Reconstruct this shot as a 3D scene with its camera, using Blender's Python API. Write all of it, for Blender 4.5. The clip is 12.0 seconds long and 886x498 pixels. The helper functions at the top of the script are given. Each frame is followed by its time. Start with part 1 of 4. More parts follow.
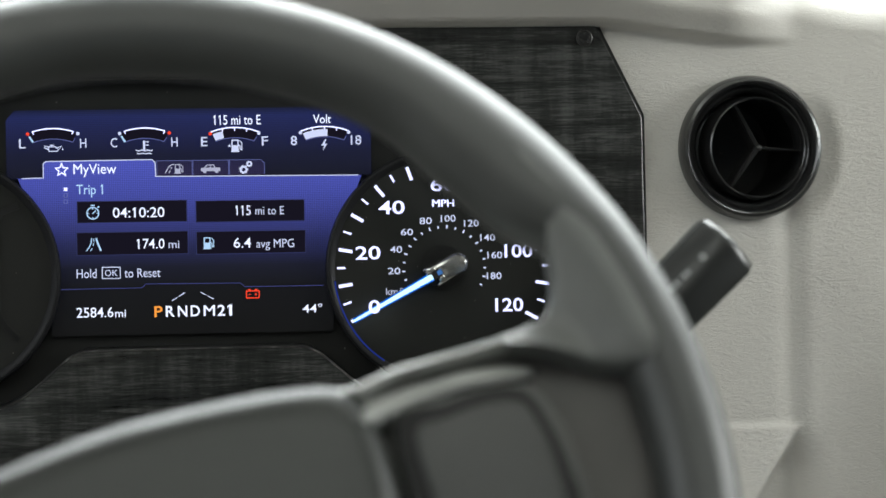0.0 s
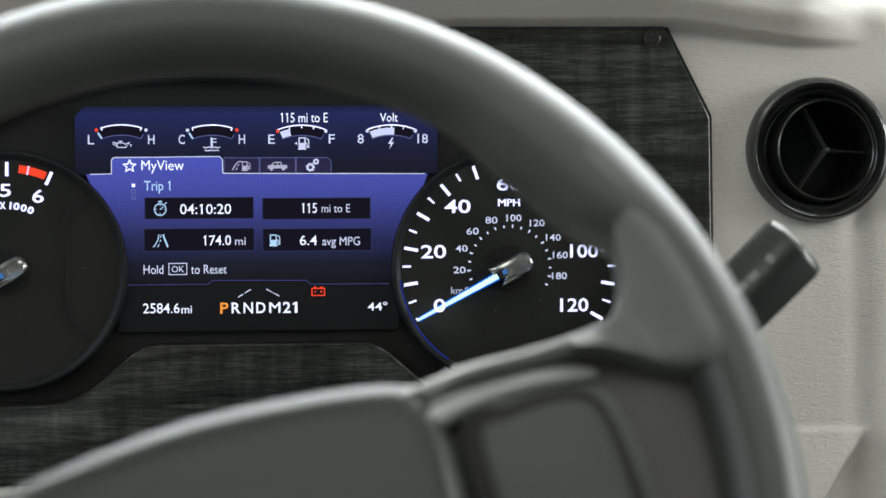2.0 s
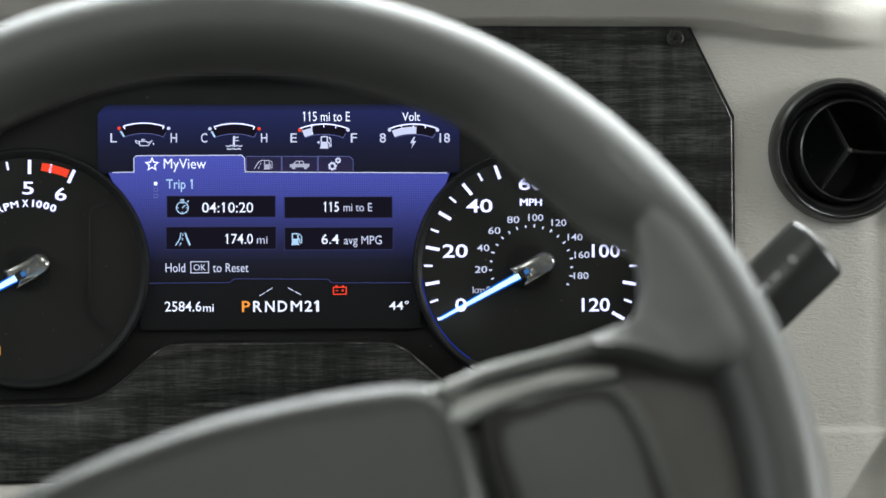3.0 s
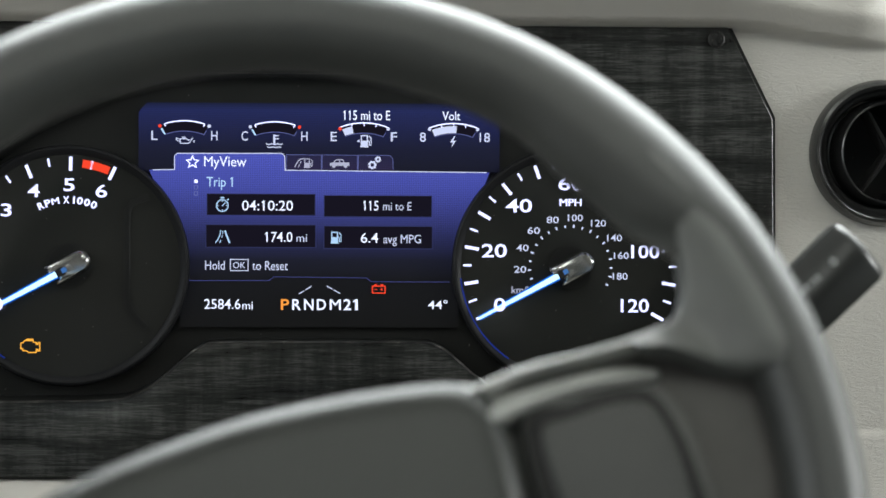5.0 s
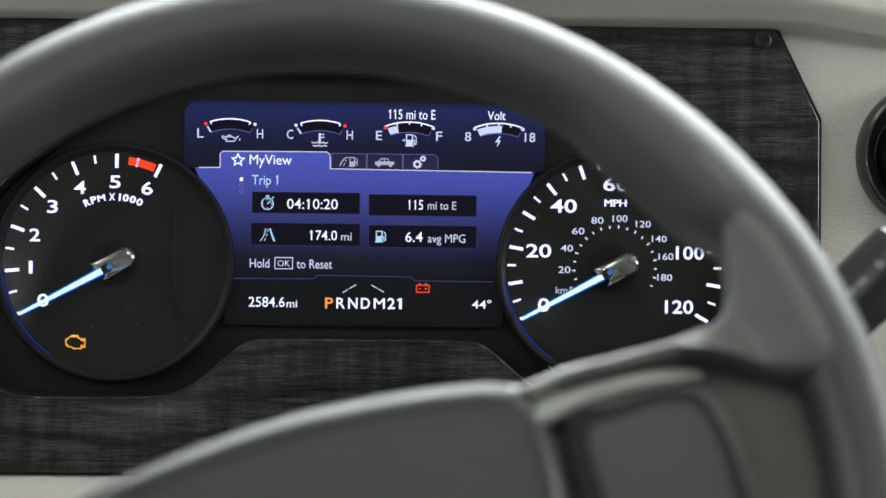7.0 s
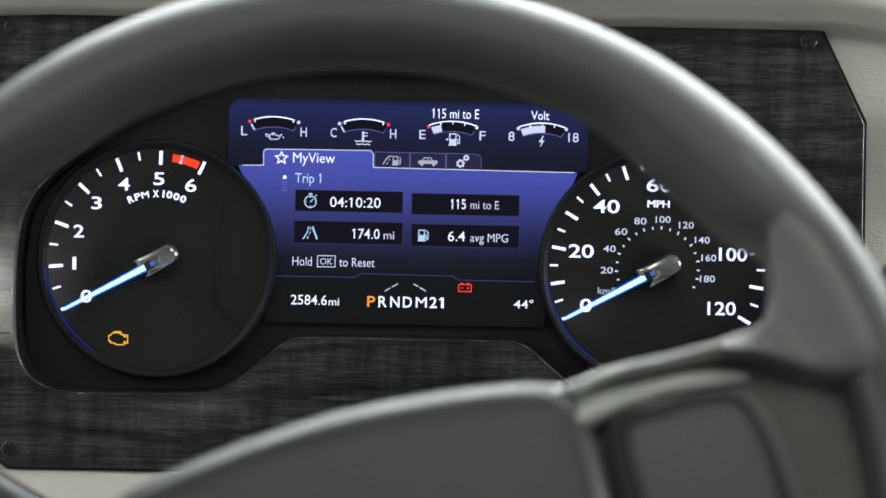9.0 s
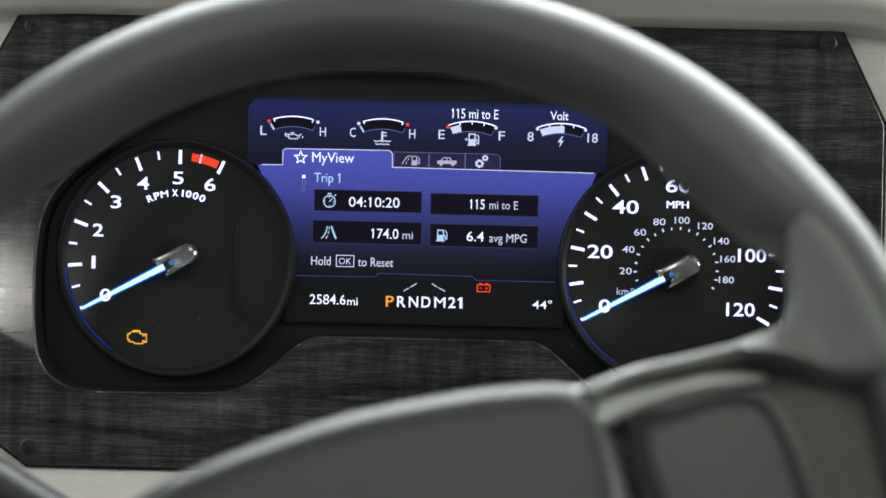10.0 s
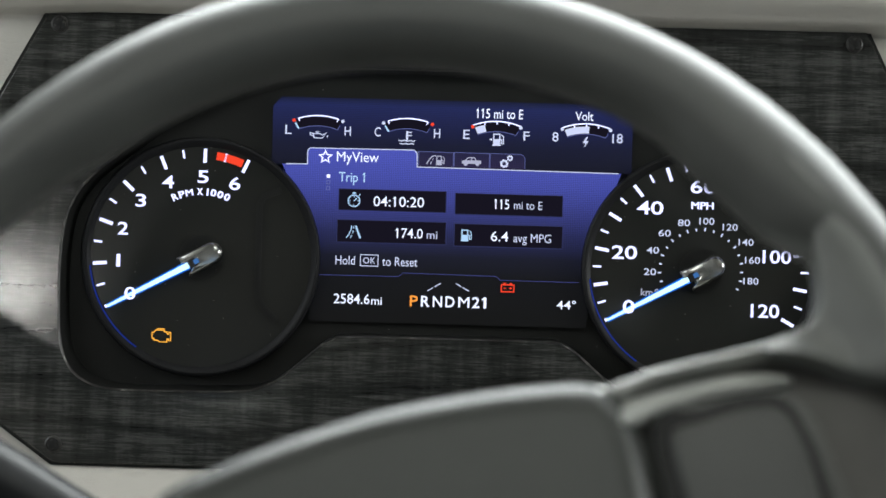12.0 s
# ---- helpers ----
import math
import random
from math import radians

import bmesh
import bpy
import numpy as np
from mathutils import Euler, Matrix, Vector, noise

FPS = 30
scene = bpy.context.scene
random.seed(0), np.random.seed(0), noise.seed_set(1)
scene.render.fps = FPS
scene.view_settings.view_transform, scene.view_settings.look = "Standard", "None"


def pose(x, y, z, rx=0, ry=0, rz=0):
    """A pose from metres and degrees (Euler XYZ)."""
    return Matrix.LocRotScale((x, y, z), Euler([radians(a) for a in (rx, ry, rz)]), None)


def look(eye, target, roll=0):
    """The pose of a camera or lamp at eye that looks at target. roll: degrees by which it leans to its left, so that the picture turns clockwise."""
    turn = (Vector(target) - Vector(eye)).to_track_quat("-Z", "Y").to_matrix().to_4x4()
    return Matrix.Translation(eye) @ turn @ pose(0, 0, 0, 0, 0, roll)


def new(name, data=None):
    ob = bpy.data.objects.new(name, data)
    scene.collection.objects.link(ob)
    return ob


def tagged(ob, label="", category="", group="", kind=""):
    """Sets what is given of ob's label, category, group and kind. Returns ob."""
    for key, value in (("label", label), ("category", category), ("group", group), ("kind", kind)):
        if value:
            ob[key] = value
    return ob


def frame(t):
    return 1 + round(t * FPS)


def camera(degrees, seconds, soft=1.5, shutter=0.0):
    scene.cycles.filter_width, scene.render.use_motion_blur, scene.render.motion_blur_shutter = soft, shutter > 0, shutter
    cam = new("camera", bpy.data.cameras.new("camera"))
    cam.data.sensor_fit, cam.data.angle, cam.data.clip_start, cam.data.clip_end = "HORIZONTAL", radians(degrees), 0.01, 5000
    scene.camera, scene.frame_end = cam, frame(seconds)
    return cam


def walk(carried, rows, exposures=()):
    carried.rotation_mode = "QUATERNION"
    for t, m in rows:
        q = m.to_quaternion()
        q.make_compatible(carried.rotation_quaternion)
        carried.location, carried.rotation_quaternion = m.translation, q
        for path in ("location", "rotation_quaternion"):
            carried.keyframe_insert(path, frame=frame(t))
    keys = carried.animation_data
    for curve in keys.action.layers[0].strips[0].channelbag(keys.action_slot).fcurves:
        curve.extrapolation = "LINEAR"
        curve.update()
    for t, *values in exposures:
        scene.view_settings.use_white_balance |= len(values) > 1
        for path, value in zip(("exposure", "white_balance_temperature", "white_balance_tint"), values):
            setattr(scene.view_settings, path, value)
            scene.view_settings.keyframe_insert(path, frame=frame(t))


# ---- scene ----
cam = camera(24.0, 12.0, soft=1.6)
cam.data.dof.use_dof = True
cam.data.dof.focus_distance = 0.995
cam.data.dof.aperture_fstop = 4.5
# the dashboard's own frame: x right, y into the dash, z up along the fascia, which leans back
LEAN_BACK = 22.6
DASH = pose(0, 0, 1.05, -LEAN_BACK, 0, 0)
# seconds, then the eye in the dashboard's frame, yaw, pitch and roll
ROWS = [
    (0, 0.01003, -0.99558, 0.00017, -6.401, 0.107, 1.027),
    (0.5, 0.0093, -0.9955, 0.00017, -5.929, 0.11, 0.868),
    (1, 0.00854, -0.99542, 0.00016, -5.442, 0.101, 0.719),
    (1.5, 0.00793, -0.99537, 0.00017, -5.054, 0.106, 0.587),
    (2, 0.00745, -0.99533, 0.00017, -4.747, 0.107, 0.462),
    (2.5, 0.00702, -0.99529, 0.00015, -4.473, 0.099, 0.338),
    (3, 0.00659, -0.99526, 0.00015, -4.201, 0.093, 0.236),
    (5, 0.00504, -0.99516, 0.00013, -3.212, 0.081, -0.209),
    (5.5, 0.00463, -0.99514, 0.00012, -2.949, 0.076, -0.301),
    (6, 0.0042, -0.99512, 0.00011, -2.676, 0.072, -0.442),
    (6.5, 0.00375, -0.9951, 0.00011, -2.386, 0.068, -0.576),
    (7, 0.00329, -0.99508, 0.0001, -2.093, 0.061, -0.655),
    (9, 0.00161, -0.99503, 4e-05, -1.023, 0.027, -1.131),
    (9.5, 0.00121, -0.99503, 4e-05, -0.77, 0.024, -1.269),
    (10, 0.00086, -0.99502, 3e-05, -0.55, 0.018, -1.321),
    (10.5, 0.00054, -0.99502, 2e-05, -0.341, 0.011, -1.403),
    (11, 0.00024, -0.99502, 1e-05, -0.155, 0.006, -1.504),
    (11.5, 4e-05, -0.99502, -0.0, -0.027, -0.0, -1.594),
    (12, -0.0001, -0.99502, -0.0, 0.061, -0.001, -1.6),
]
walk(cam, [(t, DASH @ pose(x, y, z, 0, 0, yaw) @ pose(0, 0, 0, pitch) @ pose(0, 0, 0, 0, roll) @ pose(0, 0, 0, 90))
           for t, x, y, z, yaw, pitch, roll in ROWS])

# ---- light: daylight through the windscreen and the cab's side windows, and two unseen lamps ----
world = bpy.data.worlds.new("sky")
scene.world = world
world.use_nodes = True
sky = world.node_tree.nodes.new("ShaderNodeTexSky")
sky.sky_type, sky.sun_disc = "NISHITA", False
sky.sun_elevation, sky.sun_rotation = radians(40), radians(20)
world.node_tree.nodes["Background"].inputs[1].default_value = 0.08
world.node_tree.links.new(sky.outputs[0], world.node_tree.nodes["Background"].inputs[0])


def area_light(name, m, w, h, watts, colour=(1.0, 1.0, 1.0)):
    lamp = bpy.data.lights.new(name, "AREA")
    lamp.shape, lamp.size, lamp.size_y, lamp.energy, lamp.color = "RECTANGLE", w, h, watts, colour
    ob = new(name, lamp)
    ob.matrix_world = m
    return ob


area_light("windscreen_daylight", look((0.35, 0.72, 1.80), (0.05, -0.6, 0.95)), 2.2, 0.8, 93, (0.92, 0.98, 0.97))
area_light("driver_window_daylight", look((-0.86, -0.35, 1.55), (0.3, -0.3, 1.0)), 0.9, 0.6, 4.5, (0.95, 0.98, 0.96))
area_light("passenger_window_daylight", look((2.0, -0.27, 1.60), (0.0, -0.27, 1.05)), 0.8, 0.6, 31, (0.95, 0.98, 0.95))
# unseen fill added over the seat to brighten the fascia and the wheel
FRONT_FILL = pose(0.12, -0.98, 2.325)
# unseen rear lamp, placed where the glare on the trim panel points back to
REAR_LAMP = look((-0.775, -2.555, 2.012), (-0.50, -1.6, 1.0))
area_light("front_fill", FRONT_FILL, 1.1, 0.5, 5.5, (0.92, 0.97, 0.91))
area_light("rear_lamp", REAR_LAMP, 0.10, 0.07, 1.15, (0.98, 0.97, 0.92))


# ---- materials ----
def material(name, base, rough=0.5, metal=0.0, spec=0.5):
    m = bpy.data.materials.new(name)
    m.use_nodes = True
    p = m.node_tree.nodes["Principled BSDF"]
    p.inputs["Base Color"].default_value = (*base, 1)
    p.inputs["Roughness"].default_value = rough
    p.inputs["Metallic"].default_value = metal
    p.inputs["Specular IOR Level"].default_value = spec
    return m


def node(m, kind, **values):
    n = m.node_tree.nodes.new(kind)
    for k, v in values.items():
        n.inputs[k].default_value = v
    return n


def coords(m, scale=(1, 1, 1)):
    c = node(m, "ShaderNodeTexCoord")
    s = node(m, "ShaderNodeMapping", Scale=scale)
    m.node_tree.links.new(c.outputs["Object"], s.inputs["Vector"])
    return s.outputs[0]


def noise_of(m, scale, detail=4, rough=0.55, stretch=(1, 1, 1), warp=0.0):
    n = node(m, "ShaderNodeTexNoise", Scale=scale, Detail=detail, Roughness=rough, Distortion=warp)
    m.node_tree.links.new(coords(m, stretch), n.inputs["Vector"])
    return n.outputs["Fac"]


def ramp(m, fac, stops):
    r = node(m, "ShaderNodeValToRGB")
    while len(r.color_ramp.elements) < len(stops):
        r.color_ramp.elements.new(0.5)
    for e, (at, c) in zip(r.color_ramp.elements, stops):
        e.position, e.color = at, (*c, 1) if len(c) == 3 else c
    m.node_tree.links.new(fac, r.inputs[0])
    return r.outputs[0]


def math_node(m, op, a, b):
    n = m.node_tree.nodes.new("ShaderNodeMath")
    n.operation = op
    for i, v in enumerate((a, b)):
        if isinstance(v, (int, float)):
            n.inputs[i].default_value = v
        else:
            m.node_tree.links.new(v, n.inputs[i])
    return n.outputs[0]


def bump(m, height, strength, distance):
    p = m.node_tree.nodes["Principled BSDF"]
    b = node(m, "ShaderNodeBump", Strength=strength, Distance=distance)
    m.node_tree.links.new(height, b.inputs["Height"])
    m.node_tree.links.new(b.outputs[0], p.inputs["Normal"])


def set_input(m, name, out):
    m.node_tree.links.new(out, m.node_tree.nodes["Principled BSDF"].inputs[name])


def grain_plastic(name, base, rough, scale=900, strength=0.15, spec=0.5):
    m = material(name, base, rough, spec=spec)
    n = noise_of(m, scale, 3)
    bump(m, n, strength, 0.0004)
    w = noise_of(m, 25, 4)
    lo, hi = [c * 0.85 for c in base], [min(1, c * 1.15) for c in base]
    set_input(m, "Base Color", ramp(m, w, [(0.3, lo), (0.7, hi)]))
    r = math_node(m, "MULTIPLY_ADD", w, 0.12)
    r.node.inputs[2].default_value = rough - 0.06
    set_input(m, "Roughness", r)
    return m


def vinyl_material():
    m = material("beige_grey_vinyl", (0.42, 0.405, 0.37), 0.5, spec=0.35)
    wrinkle = noise_of(m, 215, 4, 0.6, (0.55, 1, 1.5), 2.4)
    fine = noise_of(m, 420, 3, 0.6, (0.7, 1, 1.3))
    valley = ramp(m, wrinkle, [(0.34, (0, 0, 0)), (0.62, (1, 1, 1))])
    patch = ramp(m, noise_of(m, 9, 2), [(0.40, (0.25, 0.25, 0.25)), (0.64, (1, 1, 1))])
    h = math_node(m, "MULTIPLY", valley, patch)
    h = math_node(m, "ADD", h, math_node(m, "MULTIPLY", fine, 0.45))
    # the skin is stretched smoother over the padded top
    sep = node(m, "ShaderNodeSeparateXYZ")
    c = node(m, "ShaderNodeTexCoord")
    m.node_tree.links.new(c.outputs["Object"], sep.inputs[0])
    smooth = node(m, "ShaderNodeMapRange")
    for i, v in enumerate((0.0, 0.10, 1.0, 0.3)):
        smooth.inputs[i + 1].default_value = v
    m.node_tree.links.new(sep.outputs[2], smooth.inputs[0])
    bump(m, math_node(m, "MULTIPLY", h, smooth.outputs[0]), 0.50, 0.0008)
    tint = noise_of(m, 14, 4)
    set_input(m, "Base Color", ramp(m, tint, [(0.3, (0.50, 0.48, 0.445)), (0.7, (0.56, 0.54, 0.502))]))
    return m


def wood_material():
    m = material("charcoal_wood_laminate", (0.03, 0.03, 0.03), 0.09)
    grain = noise_of(m, 64, 7, 0.75, (0.20, 1, 3.0), 1.3)
    fibre = noise_of(m, 560, 5, 0.75, (0.12, 1, 2.2), 0.8)
    cross = noise_of(m, 60, 5, 0.65, (1.7, 1, 0.22))
    broad = noise_of(m, 18, 4, 0.6, (0.22, 1, 2.8), 1.6)
    # long wandering growth rings, drawn out along the board
    rings = node(m, "ShaderNodeTexWave", Scale=15.0, Distortion=8.0, Detail=3.0)
    rings.inputs["Detail Scale"].default_value = 0.75
    rings.inputs["Detail Roughness"].default_value = 0.6
    rings.wave_type, rings.bands_direction = "BANDS", "Z"
    m.node_tree.links.new(coords(m, (0.30, 1, 1)), rings.inputs["Vector"])
    line = ramp(m, rings.outputs["Fac"], [(0.0, (0, 0, 0)), (0.05, (0.35, 0.35, 0.35)), (0.16, (0.85, 0.85, 0.85)), (1.0, (1, 1, 1))])
    a = math_node(m, "MULTIPLY", grain, 0.22)
    a = math_node(m, "ADD", a, math_node(m, "MULTIPLY", fibre, 0.40))
    a = math_node(m, "ADD", a, math_node(m, "MULTIPLY", cross, 0.25))
    a = math_node(m, "ADD", a, math_node(m, "MULTIPLY", broad, 0.21))
    a = math_node(m, "ADD", a, math_node(m, "MULTIPLY", math_node(m, "SUBTRACT", line, 0.85), 0.060))
    set_input(m, "Base Color", ramp(m, a, [(0.40, (0.0075, 0.0077, 0.0078)), (0.53, (0.0265, 0.0275, 0.0265)), (0.67, (0.098, 0.100, 0.097))]))
    bump(m, math_node(m, "ADD", grain, fibre), 0.02, 0.0005)
    return m


def glow(name, colour, strength=1.0):
    m = bpy.data.materials.new(name)
    m.use_nodes = True
    t = m.node_tree
    t.nodes.clear()
    e = t.nodes.new("ShaderNodeEmission")
    e.inputs[0].default_value, e.inputs[1].default_value = (*colour, 1), strength
    o = t.nodes.new("ShaderNodeOutputMaterial")
    t.links.new(e.outputs[0], o.inputs[0])
    return m


def dusty(m):
    """Fine pale dust specks on a dark plastic."""
    base = m.node_tree.nodes["Principled BSDF"].inputs["Base Color"]
    before = base.links[0].from_socket if base.links else None
    v = node(m, "ShaderNodeTexVoronoi", Scale=230.0)
    m.node_tree.links.new(coords(m), v.inputs["Vector"])
    speck = math_node(m, "LESS_THAN", v.outputs["Distance"], 0.055)
    keep = math_node(m, "GREATER_THAN", noise_of(m, 55, 2), 0.52)
    mix = node(m, "ShaderNodeMix")
    mix.data_type = "RGBA"
    m.node_tree.links.new(math_node(m, "MULTIPLY", speck, keep), mix.inputs[0])
    if before:
        m.node_tree.links.new(before, mix.inputs[6])
    else:
        mix.inputs[6].default_value = base.default_value
    mix.inputs[7].default_value = (0.20, 0.20, 0.19, 1)
    m.node_tree.links.new(mix.outputs[2], base)
    return m


VINYL = vinyl_material()
WOOD = wood_material()
GREY = grain_plastic("grey_wheel_leather", (0.0325, 0.0345, 0.0325), 0.47, 1100, 0.10, spec=0.62)
PAD = grain_plastic("grey_airbag_cover", (0.0200, 0.0222, 0.0196), 0.38, 1400, 0.12, spec=0.38)
# one moulding: up-facing arm and ridge coloured as lit, the web as shaded
STRUT = grain_plastic("lit_grey_spoke_plastic", (0.33, 0.338, 0.32), 0.45, 1200, 0.08)
WEB = grain_plastic("shaded_grey_spoke_plastic", (0.122, 0.126, 0.120), 0.45, 1200, 0.08)
BUTTON = grain_plastic("dark_grey_button_rubber", (0.042, 0.0435, 0.041), 0.5, 1400, 0.1)
BEZEL = grain_plastic("mid_grey_bezel_plastic", (0.075, 0.077, 0.073), 0.4, 1200, 0.08)
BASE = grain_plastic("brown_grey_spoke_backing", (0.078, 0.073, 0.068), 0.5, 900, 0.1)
# near-black that paints the shade inside ducts, slots and gaps
RECESS_SHADE = material("recess_shade_black", (0.004, 0.004, 0.004), 0.7)
GAP = material("black_recess", (0.012, 0.012, 0.012), 0.6)
BLACK = dusty(grain_plastic("satin_black_plastic", (0.0115, 0.0117, 0.0115), 0.3, 1500, 0.05, spec=0.18))
MATT = dusty(grain_plastic("matt_black_plastic", (0.0160, 0.0164, 0.0158), 0.45, 1500, 0.08, spec=0.14))
DIAL = dusty(material("black_dial_face", (0.0185, 0.0192, 0.0180), 0.12, spec=0.35))
# grey laminate core; its pale flecks are edge glints put into the colour
CORE = material("laminate_edge_glints", (0.05, 0.05, 0.048), 0.5)
set_input(CORE, "Base Color", ramp(CORE, noise_of(CORE, 120, 5, 0.7), [(0.42, (0.012, 0.012, 0.012)), (0.60, (0.06, 0.058, 0.054)), (0.72, (0.34, 0.33, 0.31))]))
STALK = grain_plastic("satin_black_stalk_plastic", (0.008, 0.009, 0.0105), 0.42, 1200, 0.05, spec=0.3)
VENT = grain_plastic("black_vent_plastic", (0.017, 0.017, 0.0172), 0.22, 1200, 0.06, spec=1.0)
VANE = grain_plastic("glossy_black_vane_plastic", (0.032, 0.032, 0.032), 0.22, 1200, 0.05, spec=0.7)
LEVER = grain_plastic("dark_grey_lever_plastic", (0.0095, 0.0106, 0.0102), 0.30, 900, 0.08, spec=0.45)
SCREW = material("blackened_screw_steel", (0.022, 0.021, 0.020), 0.42, 0.0)
CHROME = material("dark_chrome", (0.50, 0.50, 0.49), 0.20, 1.0)
WALL = grain_plastic("cab_wall_fabric", (0.20, 0.19, 0.17), 0.8, 200, 0.2)
CEILING = grain_plastic("pale_headliner_fabric", (0.33, 0.32, 0.30), 0.85, 300, 0.2)
CARPET = grain_plastic("cab_carpet", (0.10, 0.095, 0.09), 0.95, 300, 0.4)


# ---- helpers for meshes ----
def part(name, bm, mat, parent=None, label="", m=None, smooth=True):
    me = bpy.data.meshes.new(name)
    bmesh.ops.recalc_face_normals(bm, faces=bm.faces)
    bm.to_mesh(me)
    bm.free()
    if smooth:
        me.shade_smooth()
        me.set_sharp_from_angle(angle=radians(38))
    me.materials.append(mat)
    ob = new(name, me)
    if parent is not None:
        ob.parent = parent
    else:
        ob.matrix_world = m if m is not None else DASH
    if label:
        ob["label"] = label
    return ob


def thing(name, label, category, m=None, group="", kind=""):
    ob = new(name)
    ob.empty_display_size = 0.02
    ob.matrix_world = m if m is not None else DASH
    return tagged(ob, label, category, group, kind)


def bevelled(ob, width, segments=2, angle=35):
    b = ob.modifiers.new("bevel", "BEVEL")
    b.width, b.segments, b.limit_method, b.angle_limit = width, segments, "ANGLE", radians(angle)
    return ob


def smooth_loop(pts, n=4):
    """A closed Catmull-Rom curve through pts."""
    out, k = [], len(pts)
    for i in range(k):
        p0, p1, p2, p3 = (np.array(pts[(i + j - 1) % k], float) for j in range(4))
        for s in range(n):
            t = s / n
            out.append(tuple(0.5 * (2 * p1 + (p2 - p0) * t + (2 * p0 - 5 * p1 + 4 * p2 - p3) * t * t + (3 * p1 - p0 - 3 * p2 + p3) * t ** 3)))
    return out


def plate(loops, y0, y1, bm=None):
    """A solid between depths y0 (front) and y1, bounded by loops of (x, z): the outline, then holes."""
    bm = bm or bmesh.new()
    edges = []
    for loop in loops:
        vs = [bm.verts.new((x, y0, z)) for x, z in loop]
        edges += [bm.edges.new((vs[i], vs[(i + 1) % len(vs)])) for i in range(len(vs))]
    made = bmesh.ops.triangle_fill(bm, edges=edges, use_beauty=True, use_dissolve=True)
    faces = [g for g in made["geom"] if isinstance(g, bmesh.types.BMFace)]
    if y1 != y0:
        ext = bmesh.ops.extrude_face_region(bm, geom=faces, use_keep_orig=True)
        for v in [g for g in ext["geom"] if isinstance(g, bmesh.types.BMVert)]:
            v.co.y += y1 - y0
    return bm


def lathe(profile, n=96, cx=0.0, cz=0.0, closed=False, bm=None):
    """Revolves (radius, y) round the y axis through (cx, cz)."""
    bm = bm or bmesh.new()
    rings = []
    for i in range(n):
        a = 2 * math.pi * i / n
        rings.append([bm.verts.new((cx + r * math.cos(a), y, cz + r * math.sin(a))) for r, y in profile])
    k = len(profile)
    for i in range(n):
        a, b = rings[i], rings[(i + 1) % n]
        for j in range(k if closed else k - 1):
            bm.faces.new((a[j], a[(j + 1) % k], b[(j + 1) % k], b[j]))
    return bm


def box(x0, x1, y0, y1, z0, z1, bm=None):
    bm = bm or bmesh.new()
    bmesh.ops.create_cube(bm, size=1, matrix=Matrix.LocRotScale(((x0 + x1) / 2, (y0 + y1) / 2, (z0 + z1) / 2), None, (x1 - x0, y1 - y0, z1 - z0)))
    return bm


def step(a, b, v):
    t = min(1.0, max(0.0, (v - a) / (b - a)))
    return t * t * (3 - 2 * t)


MM = 0.001

# ---- the cab that closes the place ----
def wall_with_opening(name, size_a, size_b, hole, m):
    """A wall of thickness 6 cm in its own xz plane, with one opening."""
    (a0, a1), (b0, b1), (h0, h1, k0, k1) = size_a, size_b, hole
    bm = plate([[(a0, b0), (a1, b0), (a1, b1), (a0, b1)], [(h0, k0), (h1, k0), (h1, k1), (h0, k1)]], 0, 0.06)
    return tagged(part(name, bm, WALL, None, "", m, False), "plain beige cab wall with a window opening", "wall", kind="structure")


wall_with_opening("wall_front", (-0.95, 2.1), (0, 2.34), (-0.75, 1.75, 1.25, 2.24), pose(0, 0.78, 0))
wall_with_opening("wall_rear", (-0.95, 2.1), (0, 2.34), (-0.5, 1.5, 1.2, 1.97), pose(0, -3.0, 0))
wall_with_opening("wall_driver_side", (-3.0, 0.78), (0, 2.34), (-0.95, 0.25, 1.1, 1.9), pose(-0.95, 0, 0, 0, 0, 90))
wall_with_opening("wall_passenger_side", (-3.0, 0.78), (0, 2.34), (-1.3, 0.15, 1.05, 1.95), pose(2.16, 0, 0, 0, 0, 90))
tagged(part("floor", box(-1.0, 2.2, -3.06, 0.86, -0.06, 0), CARPET, None, "", Matrix(), False), "dark carpeted cab floor", "floor", kind="structure")
tagged(part("ceiling", box(-1.0, 2.2, -3.06, 0.86, 2.34, 2.40), CEILING, None, "", Matrix(), False), "pale fabric cab ceiling", "ceiling", kind="structure")



def unseen_ceiling_light(label, m, w, h, drop=0.0):
    """A shallow white housing added round an unseen lamp, in the lamp's own frame: it shines along -z."""
    ob = thing("unseen_ceiling_light", label, "ceiling light", m, "cab lights")
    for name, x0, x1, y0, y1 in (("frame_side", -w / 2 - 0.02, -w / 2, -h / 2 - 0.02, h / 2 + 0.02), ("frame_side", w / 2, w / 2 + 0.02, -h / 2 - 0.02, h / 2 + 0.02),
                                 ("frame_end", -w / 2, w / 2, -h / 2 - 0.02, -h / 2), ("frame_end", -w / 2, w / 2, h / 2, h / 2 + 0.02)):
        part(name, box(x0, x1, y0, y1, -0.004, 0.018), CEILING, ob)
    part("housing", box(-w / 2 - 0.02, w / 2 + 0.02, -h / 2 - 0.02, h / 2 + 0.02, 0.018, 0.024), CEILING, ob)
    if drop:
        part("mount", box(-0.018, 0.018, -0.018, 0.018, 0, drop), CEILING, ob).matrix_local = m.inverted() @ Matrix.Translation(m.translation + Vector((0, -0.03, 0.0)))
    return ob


unseen_ceiling_light("housing of the unseen fill light added above the driver's seat", FRONT_FILL, 1.1, 0.5)
